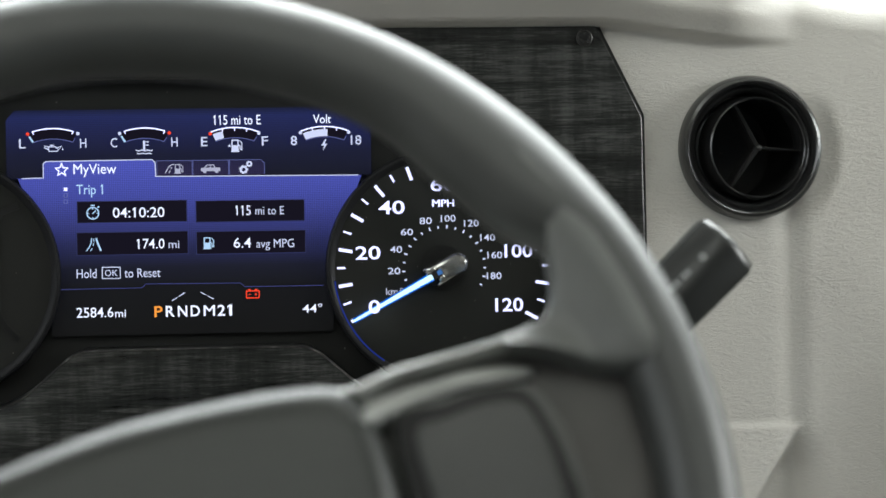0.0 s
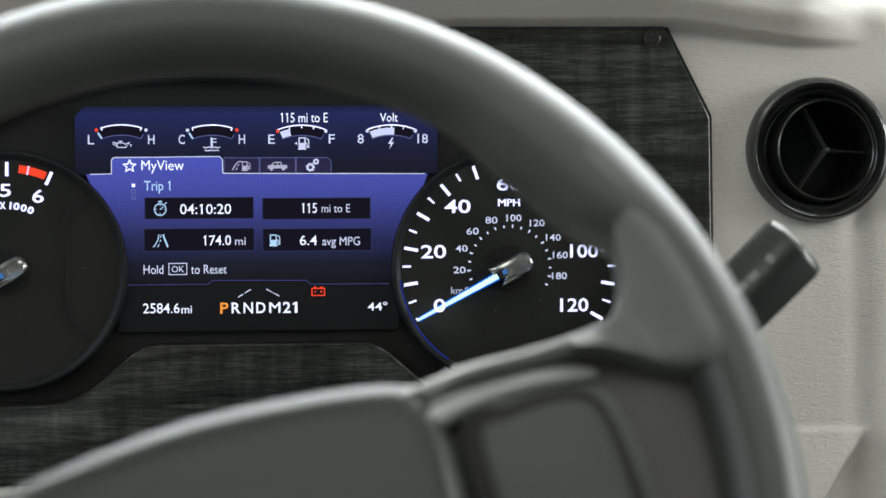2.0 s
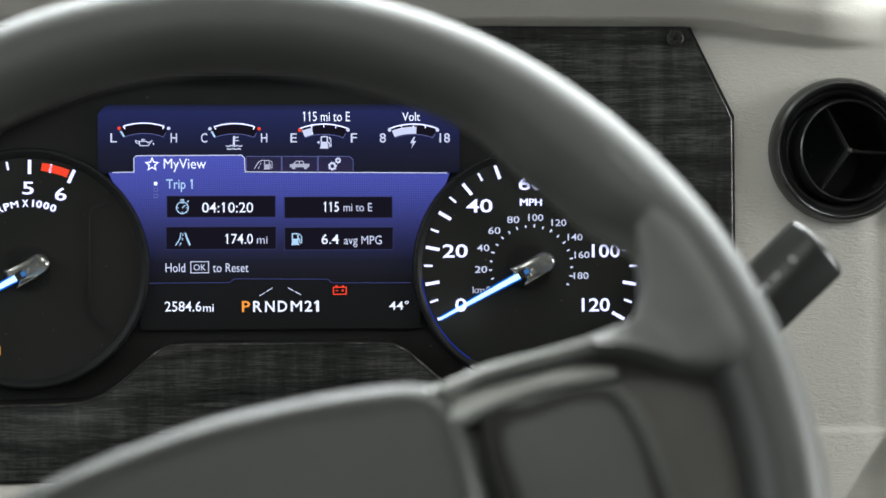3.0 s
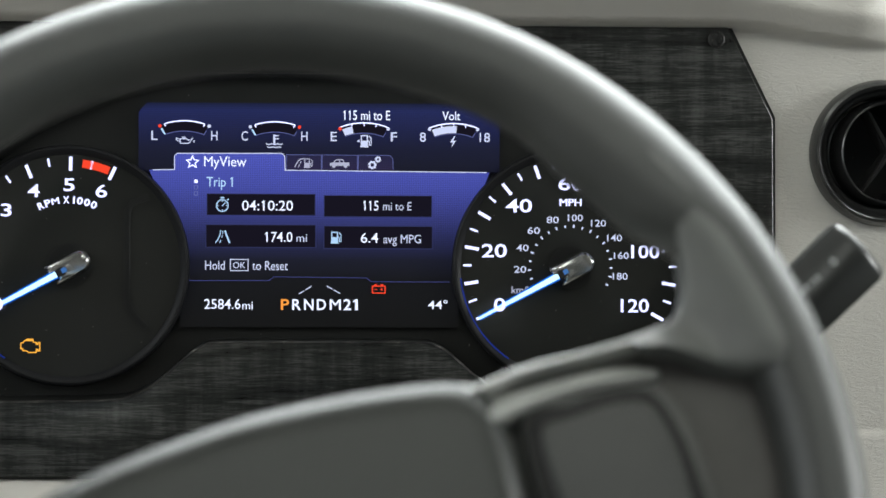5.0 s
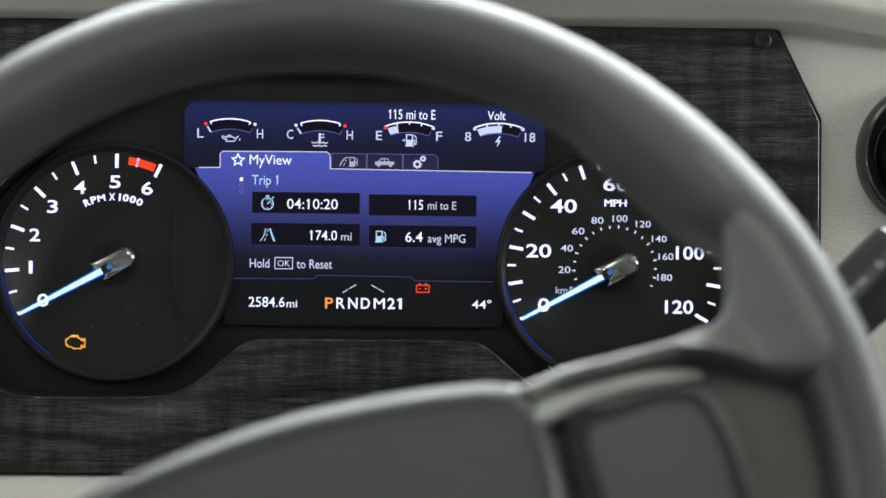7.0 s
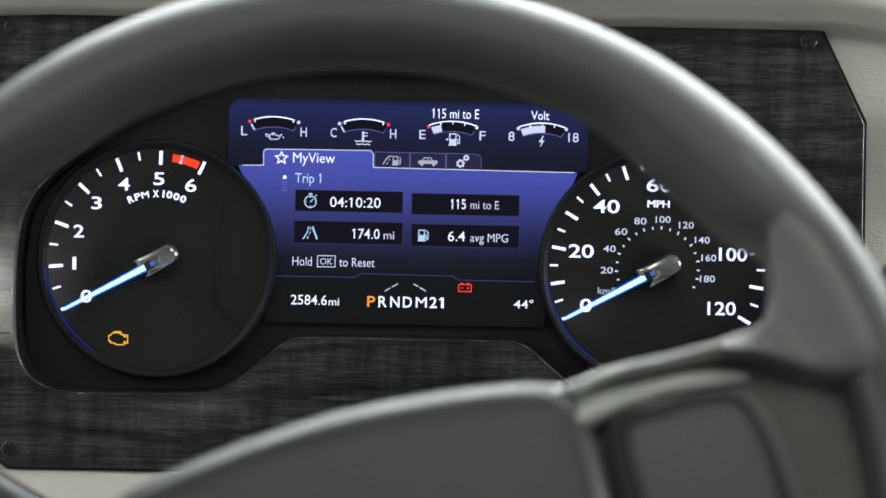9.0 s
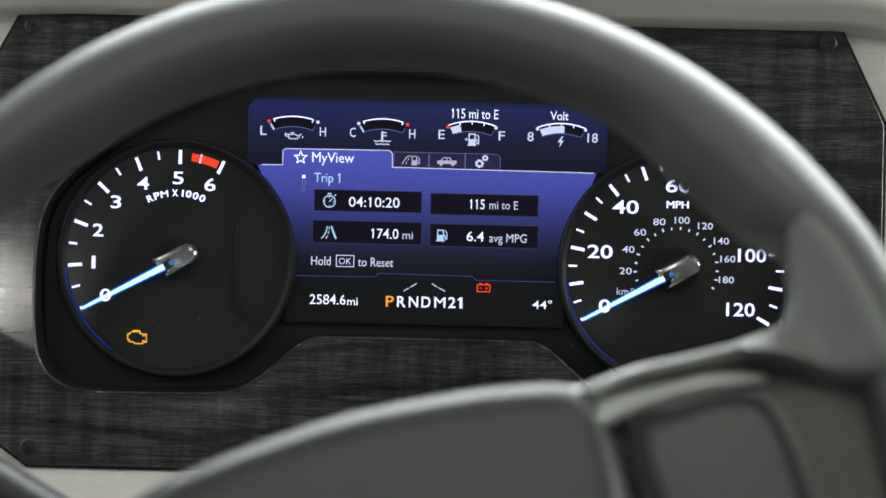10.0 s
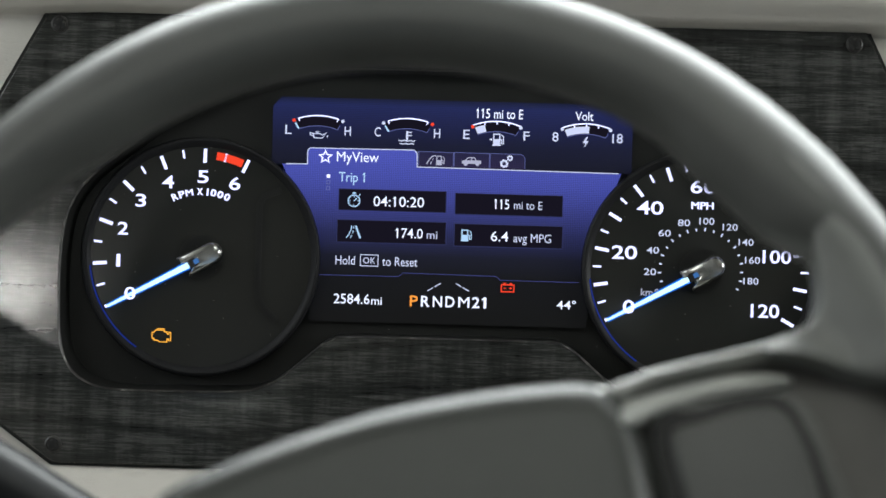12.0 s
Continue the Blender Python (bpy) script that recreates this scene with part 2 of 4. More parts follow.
# the rear housing is added round the unseen glare lamp
unseen_ceiling_light("small unseen lamp placed by its glare on the trim panel", REAR_LAMP, 0.10, 0.07, 0.33)


# ---- dashboard: a moulded vinyl skin ----
def dash_depth(x, z):
    """Depth of the vinyl skin, in mm, at x, z in mm; towards the driver is negative."""
    y = 4.0
    # padded lip above the trim panel, fading out past its right end
    over = step(258, 302, x)
    lip = 108.5 - 8.5 * step(195, 275, x) - 2.5 * step(-160, -230, x)
    amount = (1 - over) * (26 - 8 * step(190, 260, x))
    y -= amount * (0.5 * step(lip - 1.2, lip + 3, z) + 0.5 * step(lip, lip + 15, z))
    # the pad rolls back to face the sky
    crest = 127 - 22 * step(235, 345, x) - 3 * step(345, 420, x)
    if z > crest:
        d = z - crest
        y += d * d * 0.024 + d * 0.12
    # lower shelf, standing out below the trim panel; a shallow knee recess beside it
    drop = -107.5 - z
    if drop > 0:
        y -= step(236, 226, x) * (6 * step(0, 5, drop) + drop * 0.75)
    edge = 296 + (z + 87) * 0.62
    below = step(-85.5, -88.5, z)
    y -= step(226, 236, x) * step(edge + 3, edge - 1, x) * (2.2 * below + max(0.0, -88.5 - z) * 0.10)
    # the triangle beside the ledge falls back and lies in its shade
    y += step(edge - 1, edge + 4, x) * step(312, 297, x) * 7 * step(-87, -112, z)
    # soft vertical crease right of the vent and a shallow dish round it
    y += step(78, 20, z) * (1.3 * step(284, 295, x) - 2.8 * step(294, 304, x))
    r = math.hypot(x - 274, z - 48)
    if x > 274:
        y += 2.9 * step(46.5, 40, r) * step(280, 302, x) * step(78, 58, z)
    y -= 9 * step(360, 470, x) + 24 * step(304, 390, x) * step(20, -110, z)
    return y


def dashboard():
    d = thing("dashboard", "beige-grey wrinkled vinyl dashboard with a padded lip", "dashboard")
    xs = np.concatenate([np.arange(-940, -240, 10), np.arange(-240, 215, 5), np.arange(215, 380, 2.5), np.arange(380, 2100, 20)])
    for name, zs in (("lower_shelf", np.concatenate([np.arange(-330, -130, 8), np.arange(-130, -104.9, 1.5)])),
                     ("fascia", np.concatenate([np.arange(-106, -80, 1.5), np.arange(-79, 92, 4), np.arange(93, 106.1, 1.5), [106.5]])),
                     ("upper_pad", np.concatenate([[106.5], np.arange(107, 150, 1.5), np.arange(151, 192, 5)]))):
        if name == "lower_shelf":
            zs[-1] = -106
        bm = bmesh.new()
        grid = [[bm.verts.new((x * MM, dash_depth(x, z) * MM, z * MM)) for z in zs] for x in xs]
        for i in range(len(xs) - 1):
            for j in range(len(zs) - 1):
                x, z = (xs[i] + xs[i + 1]) / 2, (zs[j] + zs[j + 1]) / 2
                if -190 < x < 192 and -84 < z < 96 or math.hypot(x - 273.5, z - 48.7) < 31.5:
                    continue
                bm.faces.new((grid[i][j], grid[i + 1][j], grid[i + 1][j + 1], grid[i][j + 1]))
        ob = part(name, bm, VINYL, d)
        ob.data.set_sharp_from_angle(angle=radians(70))


dashboard()
tagged(part("dashboard_top", box(-0.94, 2.09, 0.16, 0.77, 1.04, 1.155), VINYL, None, "", Matrix(), False), "pale vinyl top of the dashboard below the windscreen", "dashboard", kind="structure")

# ---- charcoal wood trim panel ----
CX = 2.6
half = [(CX, -43.0), (-44.6, -43.2), (-52.5, -44.6), (-58.5, -48.0), (-64.6, -53.2), (-76.5, -63.4), (-86.5, -68.6), (-98.0, -70.8), (-130, -71.4),
        (-157, -71.2), (-170.5, -67.7), (-178.9, -60), (-183, -46.7), (-184, -21), (-183, 0.5), (-179.6, 15.5), (-170.8, 29.2), (-152.4, 44.6),
        (-133.8, 58.1), (-105.9, 72.5), (-80, 82), (-53, 87.5), (CX, 88.5)]
whole = half + [(2 * CX - x, z) for x, z in half[-2:0:-1]]
OPENING = [(x * MM, z * MM) for x, z in smooth_loop(whole, 4)]
outline = [(-192.8, 107.2), (-217, 63), (-217, -84), (-184.8, -107), (191, -107), (221, -84), (220.2, 64.5), (198.4, 108.6)]
outline = [(x * MM, z * MM) for x, z in outline]
trim = thing("trim_panel", "charcoal wood-grain laminate dash panel with screws", "trim panel")
board = bevelled(part("panel_board", plate([outline, OPENING], -0.0005, 0.0035), WOOD, trim), 0.0006, 2)
bm = bmesh.new()
k = len(OPENING)
mid = [Vector((OPENING[i][0], OPENING[i][1])) for i in range(k)]
nrm = [(mid[(i + 1) % k] - mid[i - 1]).normalized() for i in range(k)]
nrm = [Vector((-v.y, v.x)) for v in nrm]
sign = 1 if (mid[0] + nrm[0] * 0.001).y > mid[0].y else -1
ra = [bm.verts.new((p.x - sign * n.x * 0.0005, -0.0010, p.y - sign * n.y * 0.00035)) for p, n in zip(mid, nrm)]
rb = [bm.verts.new((p.x + sign * n.x * 0.0004, 0.0002, p.y + sign * n.y * 0.0004)) for p, n in zip(mid, nrm)]
for i in range(k):
    bm.faces.new((ra[i], ra[(i + 1) % k], rb[(i + 1) % k], rb[i]))
part("cut_edge", bm, CORE, trim, "thin cut edge of the laminate with painted glints")
part("edge_band", plate([[(x * 1.0 + math.copysign(0.0012, x), z + math.copysign(0.0012, z)) for x, z in outline], [(CX * MM + (x - CX * MM) * 1.006, z * 1.012) for x, z in OPENING]], 0.001, 0.0045), MATT, trim, "thin black edge behind the panel")


def screw(x, z, turn):
    s = thing("screw", "small blackened cross-head screw in the trim panel", "screw", DASH @ pose(x * MM, -0.0005, z * MM), "panel screws")
    bm = lathe([(0.0001, -0.0012), (0.0012, -0.0012), (0.0028, -0.0007), (0.0032, -0.0012), (0.0040, -0.0008), (0.0042, 0.001)], 32)
    part("screw_head", bm, SCREW, s)
    # dark raised bars paint the shade of the cross recess
    bm = bmesh.new()
    for k in range(2):
        bmesh.ops.create_cube(bm, size=1, matrix=pose(0, -0.0012, 0, 0, turn + 90 * k, 0) @ Matrix.Diagonal((0.0060, 0.0012, 0.0022, 1)))
    part("cross_slot_shade", bm, RECESS_SHADE, s)


for x, z, turn in ((-187.0, 102.3, 20), (192.4, 103.0, 38), (-184.6, -98.3, 30), (192.0, -98.3, 10)):
    screw(x, z, turn)

# ---- instrument cluster ----
FACE = 0.010
K = 1 + FACE / 0.995
cluster = thing("instrument_cluster", "black instrument cluster with two lit dials and a blue screen", "instrument cluster")
bm = plate([[(x * 1.0, z * 1.0) for x, z in OPENING]], FACE + 0.003, FACE + 0.006)
part("back_plate", bm, MATT, cluster)
bm = bmesh.new()
n = len(OPENING)
fr = [bm.verts.new((x, 0.0, z)) for x, z in OPENING]
bk = [bm.verts.new((CX * MM + (x - CX * MM) * 0.985, FACE + 0.003, z * 0.97)) for x, z in OPENING]
for i in range(n):
    bm.faces.new((fr[i], fr[(i + 1) % n], bk[(i + 1) % n], bk[i]))
part("rim_wall", bm, BLACK, cluster)


def at_face(x, z, lift=0.0):
    y = FACE - lift
    k = 1 + y / 0.995
    return Vector((x * MM * k, y, z * MM * k))


# lit materials
WHITE_LIT = glow("white_backlit_print", (0.76, 0.80, 1.22), 1.5)
BLUE_LIT = glow("pale_blue_screen_print", (0.46, 0.70, 1.0), 1.0)
SCREEN_WHITE = glow("white_screen_print", (0.78, 0.84, 1.04), 1.25)
SOFT_LIT = glow("soft_white_screen_print", (0.62, 0.68, 0.92), 1.05)
EDGE_LIT = glow("blue_screen_line", (0.12, 0.14, 0.36), 1.0)
BOX_LINE = glow("faint_box_line", (0.035, 0.040, 0.115), 1.0)
DIM_LIT = glow("dim_blue_screen_line", (0.055, 0.065, 0.22), 1.0)
GREY_LIT = glow("grey_blue_screen_icon", (0.46, 0.48, 0.64), 0.95)
RED_LIT = glow("red_backlit_print", (1.0, 0.07, 0.03), 0.95)
ORANGE_LIT = glow("orange_backlit_print", (1.0, 0.36, 0.06), 1.0)
AMBER_LIT = glow("amber_warning_print", (1.0, 0.47, 0.06), 1.15)
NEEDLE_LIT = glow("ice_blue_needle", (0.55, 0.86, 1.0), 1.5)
NEEDLE_EDGE = glow("blue_needle_edge_halo", (0.006, 0.15, 0.80), 1.0)
ROOT_LIT = glow("blue_needle_root_reflection", (0.05, 0.16, 0.42), 0.9)
RING_LIT = glow("blue_ring_glow", (0.010, 0.03, 0.26), 0.8)
BOX_DARK = glow("dark_screen_box", (0.0085, 0.0075, 0.0145), 1.0)


def screen_material(name, stops):
    """A lit display whose colour runs with height; stops: (z in mm, colour)."""
    m = bpy.data.materials.new(name)
    m.use_nodes = True
    t = m.node_tree
    p = t.nodes["Principled BSDF"]
    p.inputs["Base Color"].default_value = (0.0150, 0.0150, 0.0155, 1)
    p.inputs["Roughness"].default_value = 0.2
    p.inputs["Specular IOR Level"].default_value = 0.08
    sep = node(m, "ShaderNodeSeparateXYZ")
    c = node(m, "ShaderNodeTexCoord")
    t.links.new(c.outputs["Object"], sep.inputs[0])
    lo, hi = stops[0][0], stops[-1][0]
    r = node(m, "ShaderNodeMapRange")
    for i, v in enumerate((lo * MM, hi * MM, 0, 1)):
        r.inputs[i + 1].default_value = v
    t.links.new(sep.outputs[2], r.inputs[0])
    col = ramp(m, r.outputs[0], [((z - lo) / (hi - lo), k) for z, k in stops])
    # fine dot raster of the display
    w = node(m, "ShaderNodeTexVoronoi", Scale=1150.0)
    w.inputs["Randomness"].default_value = 0.0
    t.links.new(coords(m, (1, 0, 1)), w.inputs["Vector"])
    dots = node(m, "ShaderNodeMapRange")
    for i, v in enumerate((0.15, 0.6, 0.55, 1.40)):
        dots.inputs[i + 1].default_value = v
    t.links.new(w.outputs["Distance"], dots.inputs[0])
    t.links.new(col, p.inputs["Emission Color"])
    t.links.new(dots.outputs[0], p.inputs["Emission Strength"])
    return m


STATUS = screen_material("status_strip_display", [(38, (0.0014, 0.0020, 0.012)), (50, (0.0028, 0.0042, 0.026)), (62, (0.0068, 0.0105, 0.066)), (68, (0.0085, 0.0145, 0.088)), (71, (0.0040, 0.007, 0.040))])
MAIN = screen_material("main_display", [(-37, (0.0001, 0.0001, 0.0003)), (-14, (0.0007, 0.0009, 0.0030)), (-4, (0.0036, 0.0045, 0.0165)), (8, (0.0150, 0.0185, 0.088)),
                                        (20, (0.034, 0.042, 0.218)), (31, (0.051, 0.065, 0.35)), (47, (0.068, 0.086, 0.47))])
TAB = screen_material("inactive_tab_display", [(38, (0.020, 0.014, 0.055)), (46, (0.012, 0.011, 0.05))])


def flat(loops_or_pts, lift, bm=None):
    """A flat print on the cluster's face: one polygon of (x, z) in mm."""
    bm = bm or bmesh.new()
    bm.faces.new([bm.verts.new(at_face(x, z, lift)) for x, z in loops_or_pts])
    return bm


def stroke(pts, width, lift, bm=None, closed=False):
    """A ribbon of constant width along pts, in mm."""
    bm = bm or bmesh.new()
    p = [np.array(q, float) for q in pts]
    n, out = len(p), []
    for i in range(n):
        a = p[i - 1] if i or closed else p[i]
        b = p[(i + 1) % n] if i < n - 1 or closed else p[i]
        d1, d2 = p[i] - a, b - p[i]
        d1 = d1 / (np.hypot(*d1) or 1)
        d2 = d2 / (np.hypot(*d2) or 1)
        t = d1 + d2
        t = t / (np.hypot(*t) or 1)
        nrm = np.array((-t[1], t[0]))
        along = d2 if np.hypot(*d2) > 0 else d1
        k = max(0.5, abs(t @ along))
        o = nrm * width / 2 / k
        out.append((bm.verts.new(at_face(*(p[i] + o), lift)), bm.verts.new(at_face(*(p[i] - o), lift))))
    for i in range(n if closed else n - 1):
        (a, b), (c, d) = out[i], out[(i + 1) % n]
        bm.faces.new((a, b, d, c))
    return bm


def arc_pts(cx, cz, r, a0, a1, n=16):
    return [(cx + r * math.cos(radians(a0 + (a1 - a0) * i / n)), cz + r * math.sin(radians(a0 + (a1 - a0) * i / n))) for i in range(n + 1)]


def ring_pts(cx, cz, r, n=20):
    return arc_pts(cx, cz, r, 0, 360 - 360 / n, n - 1)


def glyphs(body, weight=0.0, spacing=1.0):
    cu = bpy.data.curves.new("print", "FONT")
    cu.body, cu.offset, cu.space_character, cu.resolution_u = body, weight, spacing, 3
    ob = bpy.data.objects.new("print", cu)
    me = bpy.data.meshes.new_from_object(ob)
    bpy.data.objects.remove(ob)
    bpy.data.curves.remove(cu)
    return me


_cap = glyphs("H")
CAP = max(v.co.y for v in _cap.vertices)
bpy.data.meshes.remove(_cap)


def right_edge(body, weight=0.0):
    me = glyphs(body, weight)
    x = max(v.co.x for v in me.vertices)
    bpy.data.meshes.remove(me)
    return x


def flagged(me, body, weight):
    """Gives every figure one of a caption the short flag of the display's lettering."""
    stem = 0.094 + 2 * weight
    bm = bmesh.new()
    bm.from_mesh(me)
    for i, ch in enumerate(body):
        if ch == "1":
            x = right_edge(body[:i + 1], weight)
            left = x - stem
            bm.faces.new([bm.verts.new((px, py, 0)) for px, py in ((left + 0.01, CAP + weight), (left + 0.01, CAP - 0.125), (left - 0.095, CAP - 0.20), (left - 0.095, CAP - 0.105))])
    bm.to_mesh(me)
    bm.free()


def text(name, body, cx, cz, width, cap, mat, parent, lift=0.0006, weight=0.006, turn=0.0, flags=False):
    """Writing on the cluster's face, centred at cx, cz, with a given width and capital height in mm."""
    bold = weight if "M" in body else 0.0
    me = glyphs(body, 0.0 if "M" in body else weight)
    if flags and "1" in body:
        flagged(me, body, weight)
    xs = [v.co.x for v in me.vertices]
    x0, x1 = min(xs), max(xs)
    sx = width / (x1 - x0)
    ca, sa = math.cos(radians(turn)), math.sin(radians(turn))
    if bold:
        # a second print a little aside and above thickens the strokes
        bm = bmesh.new()
        bm.from_mesh(me)
        more = bmesh.ops.duplicate(bm, geom=bm.verts[:] + bm.edges[:] + bm.faces[:])["geom"]
        for v in more:
            if isinstance(v, bmesh.types.BMVert):
                v.co.x += bold * 1.4
                v.co.z += 1.0
        bm.to_mesh(me)
        bm.free()
    for v in me.vertices:
        px, pz = (v.co.x - (x0 + x1) / 2 - bold * 0.7) * sx, (v.co.y - CAP / 2) * cap / CAP
        v.co = at_face(cx + px * ca - pz * sa, cz + px * sa + pz * ca, lift + 0.0001 * v.co.z)
    me.materials.append(mat)
    ob = new(name, me)
    ob.parent = parent
    return ob


# ---- display ----
strip = [(-84, 38.3), (-84, 66), (-80, 70.6), (84, 71), (87.8, 66.5), (87.8, 38.3)]
screen = part("display", flat(strip, 0.0), STATUS, cluster, "lit dark-blue display with trip data")
part("main_panel", flat([(-79, 38.6), (83, 38.2), (72, 10), (68, -36), (-64, -36), (-66, 10)], 0.0002), MAIN, screen)
part("active_tab", flat([(-67, 38.4), (-67, 45.4), (-65.8, 46.5), (-16.2, 46.8), (-14.7, 45.4), (-14.7, 38.4)], 0.0003), MAIN, screen)
part("tab_outline", stroke([(-77.2, 38.6), (-67, 38.8), (-67, 45.4), (-65.8, 46.5), (-16.2, 46.8), (-14.8, 45.4), (-14.6, 38.8), (81.6, 38.2)], 0.42, 0.0005), SOFT_LIT, screen)
for x0, x1 in ((-14.0, 2.6), (3.0, 19.8), (20.2, 36.8)):
    c = 1.6 if x1 > 30 else 0
    pts = [(x0, 39.2), (x0, 46.2), (x1 - c, 46.1), (x1, 46.1 - c), (x1, 39.2)]
    part("tab", flat(pts, 0.0003), TAB, screen)
    part("tab_edge", stroke(pts, 0.28, 0.0005), EDGE_LIT, screen)
for x0, x1, z0, z1 in ((-51.6, -0.3, 17.3, 27.4), (4.0, 55.4, 16.8, 26.9), (-52.0, 0.0, 2.0, 12.7), (4.0, 55.7, 1.6, 12.3)):
    pts = [(x0, z0), (x0, z1), (x1, z1), (x1, z0)]
    part("data_box", flat(pts, 0.0004), BOX_DARK, screen)
    part("box_edge", stroke(pts, 0.3, 0.0005, closed=True), BOX_LINE, screen)
part("rule", stroke([(-60, -13.9), (-22, -13.8), (-20, -12.0), (24.5, -12.4), (26.5, -14.2), (64, -14.3)], 0.3, 0.0005), DIM_LIT, screen)

CAPTIONS = [("MyView", -43.0, 42.8, 20.0, 4.7, SCREEN_WHITE), ("Trip 1", -45.6, 33.1, 12.4, 4.5, BLUE_LIT), ("04:10:20", -22.9, 21.9, 24.2, 4.7, SCREEN_WHITE),
            ("115", 26.3, 22.1, 7.2, 4.6, SCREEN_WHITE), ("mi to E", 38.9, 21.9, 13.6, 3.9, SOFT_LIT), ("174.0", -17.5, 7.0, 13.0, 4.6, SCREEN_WHITE),
            ("mi", -6.6, 6.6, 5.0, 3.9, SOFT_LIT), ("6.4", 25.7, 6.7, 8.3, 4.6, SCREEN_WHITE), ("avg MPG", 41.3, 6.2, 18.0, 4.0, SOFT_LIT),
            ("Hold", -47.7, -6.6, 9.3, 4.2, SOFT_LIT), ("OK", -36.2, -6.5, 5.9, 2.9, SOFT_LIT), ("to Reset", -21.6, -6.7, 16.9, 4.2, SOFT_LIT),
            ("2584.6", -44.1, -25.0, 17.2, 4.6, SCREEN_WHITE), ("mi", -32.2, -25.6, 5.0, 3.8, SCREEN_WHITE), ("44\u00b0", 58.4, -25.2, 9.4, 3.9, SCREEN_WHITE),
            ("115 mi to E", 24.2, 65.2, 22.3, 4.5, SCREEN_WHITE), ("Volt", 64.6, 65.2, 8.6, 4.1, SCREEN_WHITE)]
for body, x, z, w, h, mat in CAPTIONS:
    text("caption", body, x, z, w, h, mat, screen, weight=0.0 if mat is SOFT_LIT else 0.004, flags=True)
for body, x, w, mat in (("P", -14.4, 3.9, ORANGE_LIT), ("R", -8.9, 4.2, SCREEN_WHITE), ("N", -3.1, 4.5, SCREEN_WHITE), ("D", 2.9, 4.4, SCREEN_WHITE),
                        ("M", 9.5, 5.2, SCREEN_WHITE), ("2", 15.2, 3.6, SCREEN_WHITE), ("1", 19.1, 2.3, SCREEN_WHITE)):
    text("gear_letter", body, x, -25.2, w, 5.0, mat, screen, weight=0.016, flags=True)
for body, x in (("L", -76.5), ("H", -48.2), ("C", -33.9), ("H", -5.5), ("E", 8.5), ("F", 37.2), ("8", 51.0), ("18", 80.7)):
    text("gauge_letter", body, x, 55.0, 5.0 if body == "18" else 3.0, 4.3, SOFT_LIT, screen)
part("key_frame", stroke([(-40.4, -9.1), (-40.4, -3.8), (-32.0, -3.8), (-32.0, -9.1)], 0.4, 0.0006, closed=True), SOFT_LIT, screen)


def gauge(cx, top, fill, red_left, wide):
    """A small arched bar gauge; fill: share of its length that is lit."""
    R, S, S2 = 31.0, 22.0 if wide else 18.0, 20.5
    cz = top - R
    upper, lower = arc_pts(cx, cz, R, 90 + S, 90 - S, 14), arc_pts(cx, cz, R - 4.9, 90 + S2, 90 - S2, 14)
    g = part("bar_gauge", stroke(upper, 0.6, 0.0006), WHITE_LIT, screen)
    part("gauge_window", flat(arc_pts(cx, cz, R - 0.4, 90 + 21, 90 - 21, 14) + lower[::-1], 0.0004), BOX_DARK, g)
    side_r = arc_pts(cx, cz, R - 2.6, 90 - 21.5, 0, 1)[0]
    part("lower_arc", stroke(lower + [side_r], 0.34, 0.0005), EDGE_LIT, g)
    if wide:
        part("lit_bar", flat(arc_pts(cx, cz, R - 1.3, 90 + 20.5, 90 + 20.5 - 41 * fill, 10) + arc_pts(cx, cz, R - 4.6, 90 + 20, 90 + 20 - 40 * fill, 10)[::-1], 0.0006), SOFT_LIT, g)
    else:
        part("lit_bar", stroke([arc_pts(cx, cz, R - 1.6, 90 + 21.8, 0, 1)[0], arc_pts(cx, cz, R - 4.8, 90 + 20.6, 0, 1)[0]], 0.85, 0.0006), BLUE_LIT, g)
        for s in (1, -1):
            part("arc_end", stroke([arc_pts(cx, cz, R, 90 + s * S, 0, 1)[0], arc_pts(cx, cz, R - 1.4, 90 + s * (S - 0.6), 0, 1)[0]], 0.5, 0.0006), WHITE_LIT, g)
    for side in (1, -1):
        x, z = arc_pts(cx, cz, R - (0.6 if wide else 0.2), 90 + side * 22.2, 0, 1)[0]
        part("end_dot", flat(ring_pts(x, z, 0.85, 12), 0.0007), RED_LIT if (side == 1) == red_left else SOFT_LIT, g)
    if wide:
        for k in range(1, 4):
            a = 90 + S - 2 * S * k / 4
            part("gauge_tick", stroke([arc_pts(cx, cz, R + 0.2, a, a, 1)[0], arc_pts(cx, cz, R - 1.5, a, a, 1)[0]], 0.5, 0.0007), WHITE_LIT, g)


gauge(-62.3, 62.0, 0.07, True, False)
gauge(-19.5, 61.8, 0.07, False, False)
gauge(22.9, 61.6, 0.23, True, True)
gauge(65.7, 61.6, 0.57, None, True)


def icon(name, draws, mat, parent=None):
    """Several strokes and patches, one small pictogram."""
    bm = bmesh.new()
    for d in draws:
        if d[0] == "s":
            stroke(d[1], d[2], 0.0006, bm, d[3] if len(d) > 3 else False)
        else:
            flat(d[1], 0.0006, bm)
    return part(name, bm, mat, parent or screen, smooth=False)


def shifted(pts, x, z, k=1.0):
    return [(x + a * k, z + b * k) for a, b in pts]


def star_pts(r0, r1):
    return [((r0 if i % 2 == 0 else r1) * math.sin(math.pi * i / 5), (r0 if i % 2 == 0 else r1) * math.cos(math.pi * i / 5)) for i in range(10)]


icon("star_icon", [("s", shifted(star_pts(3.0, 1.35), -58.5, 42.4), 0.6, True)], WHITE_LIT)
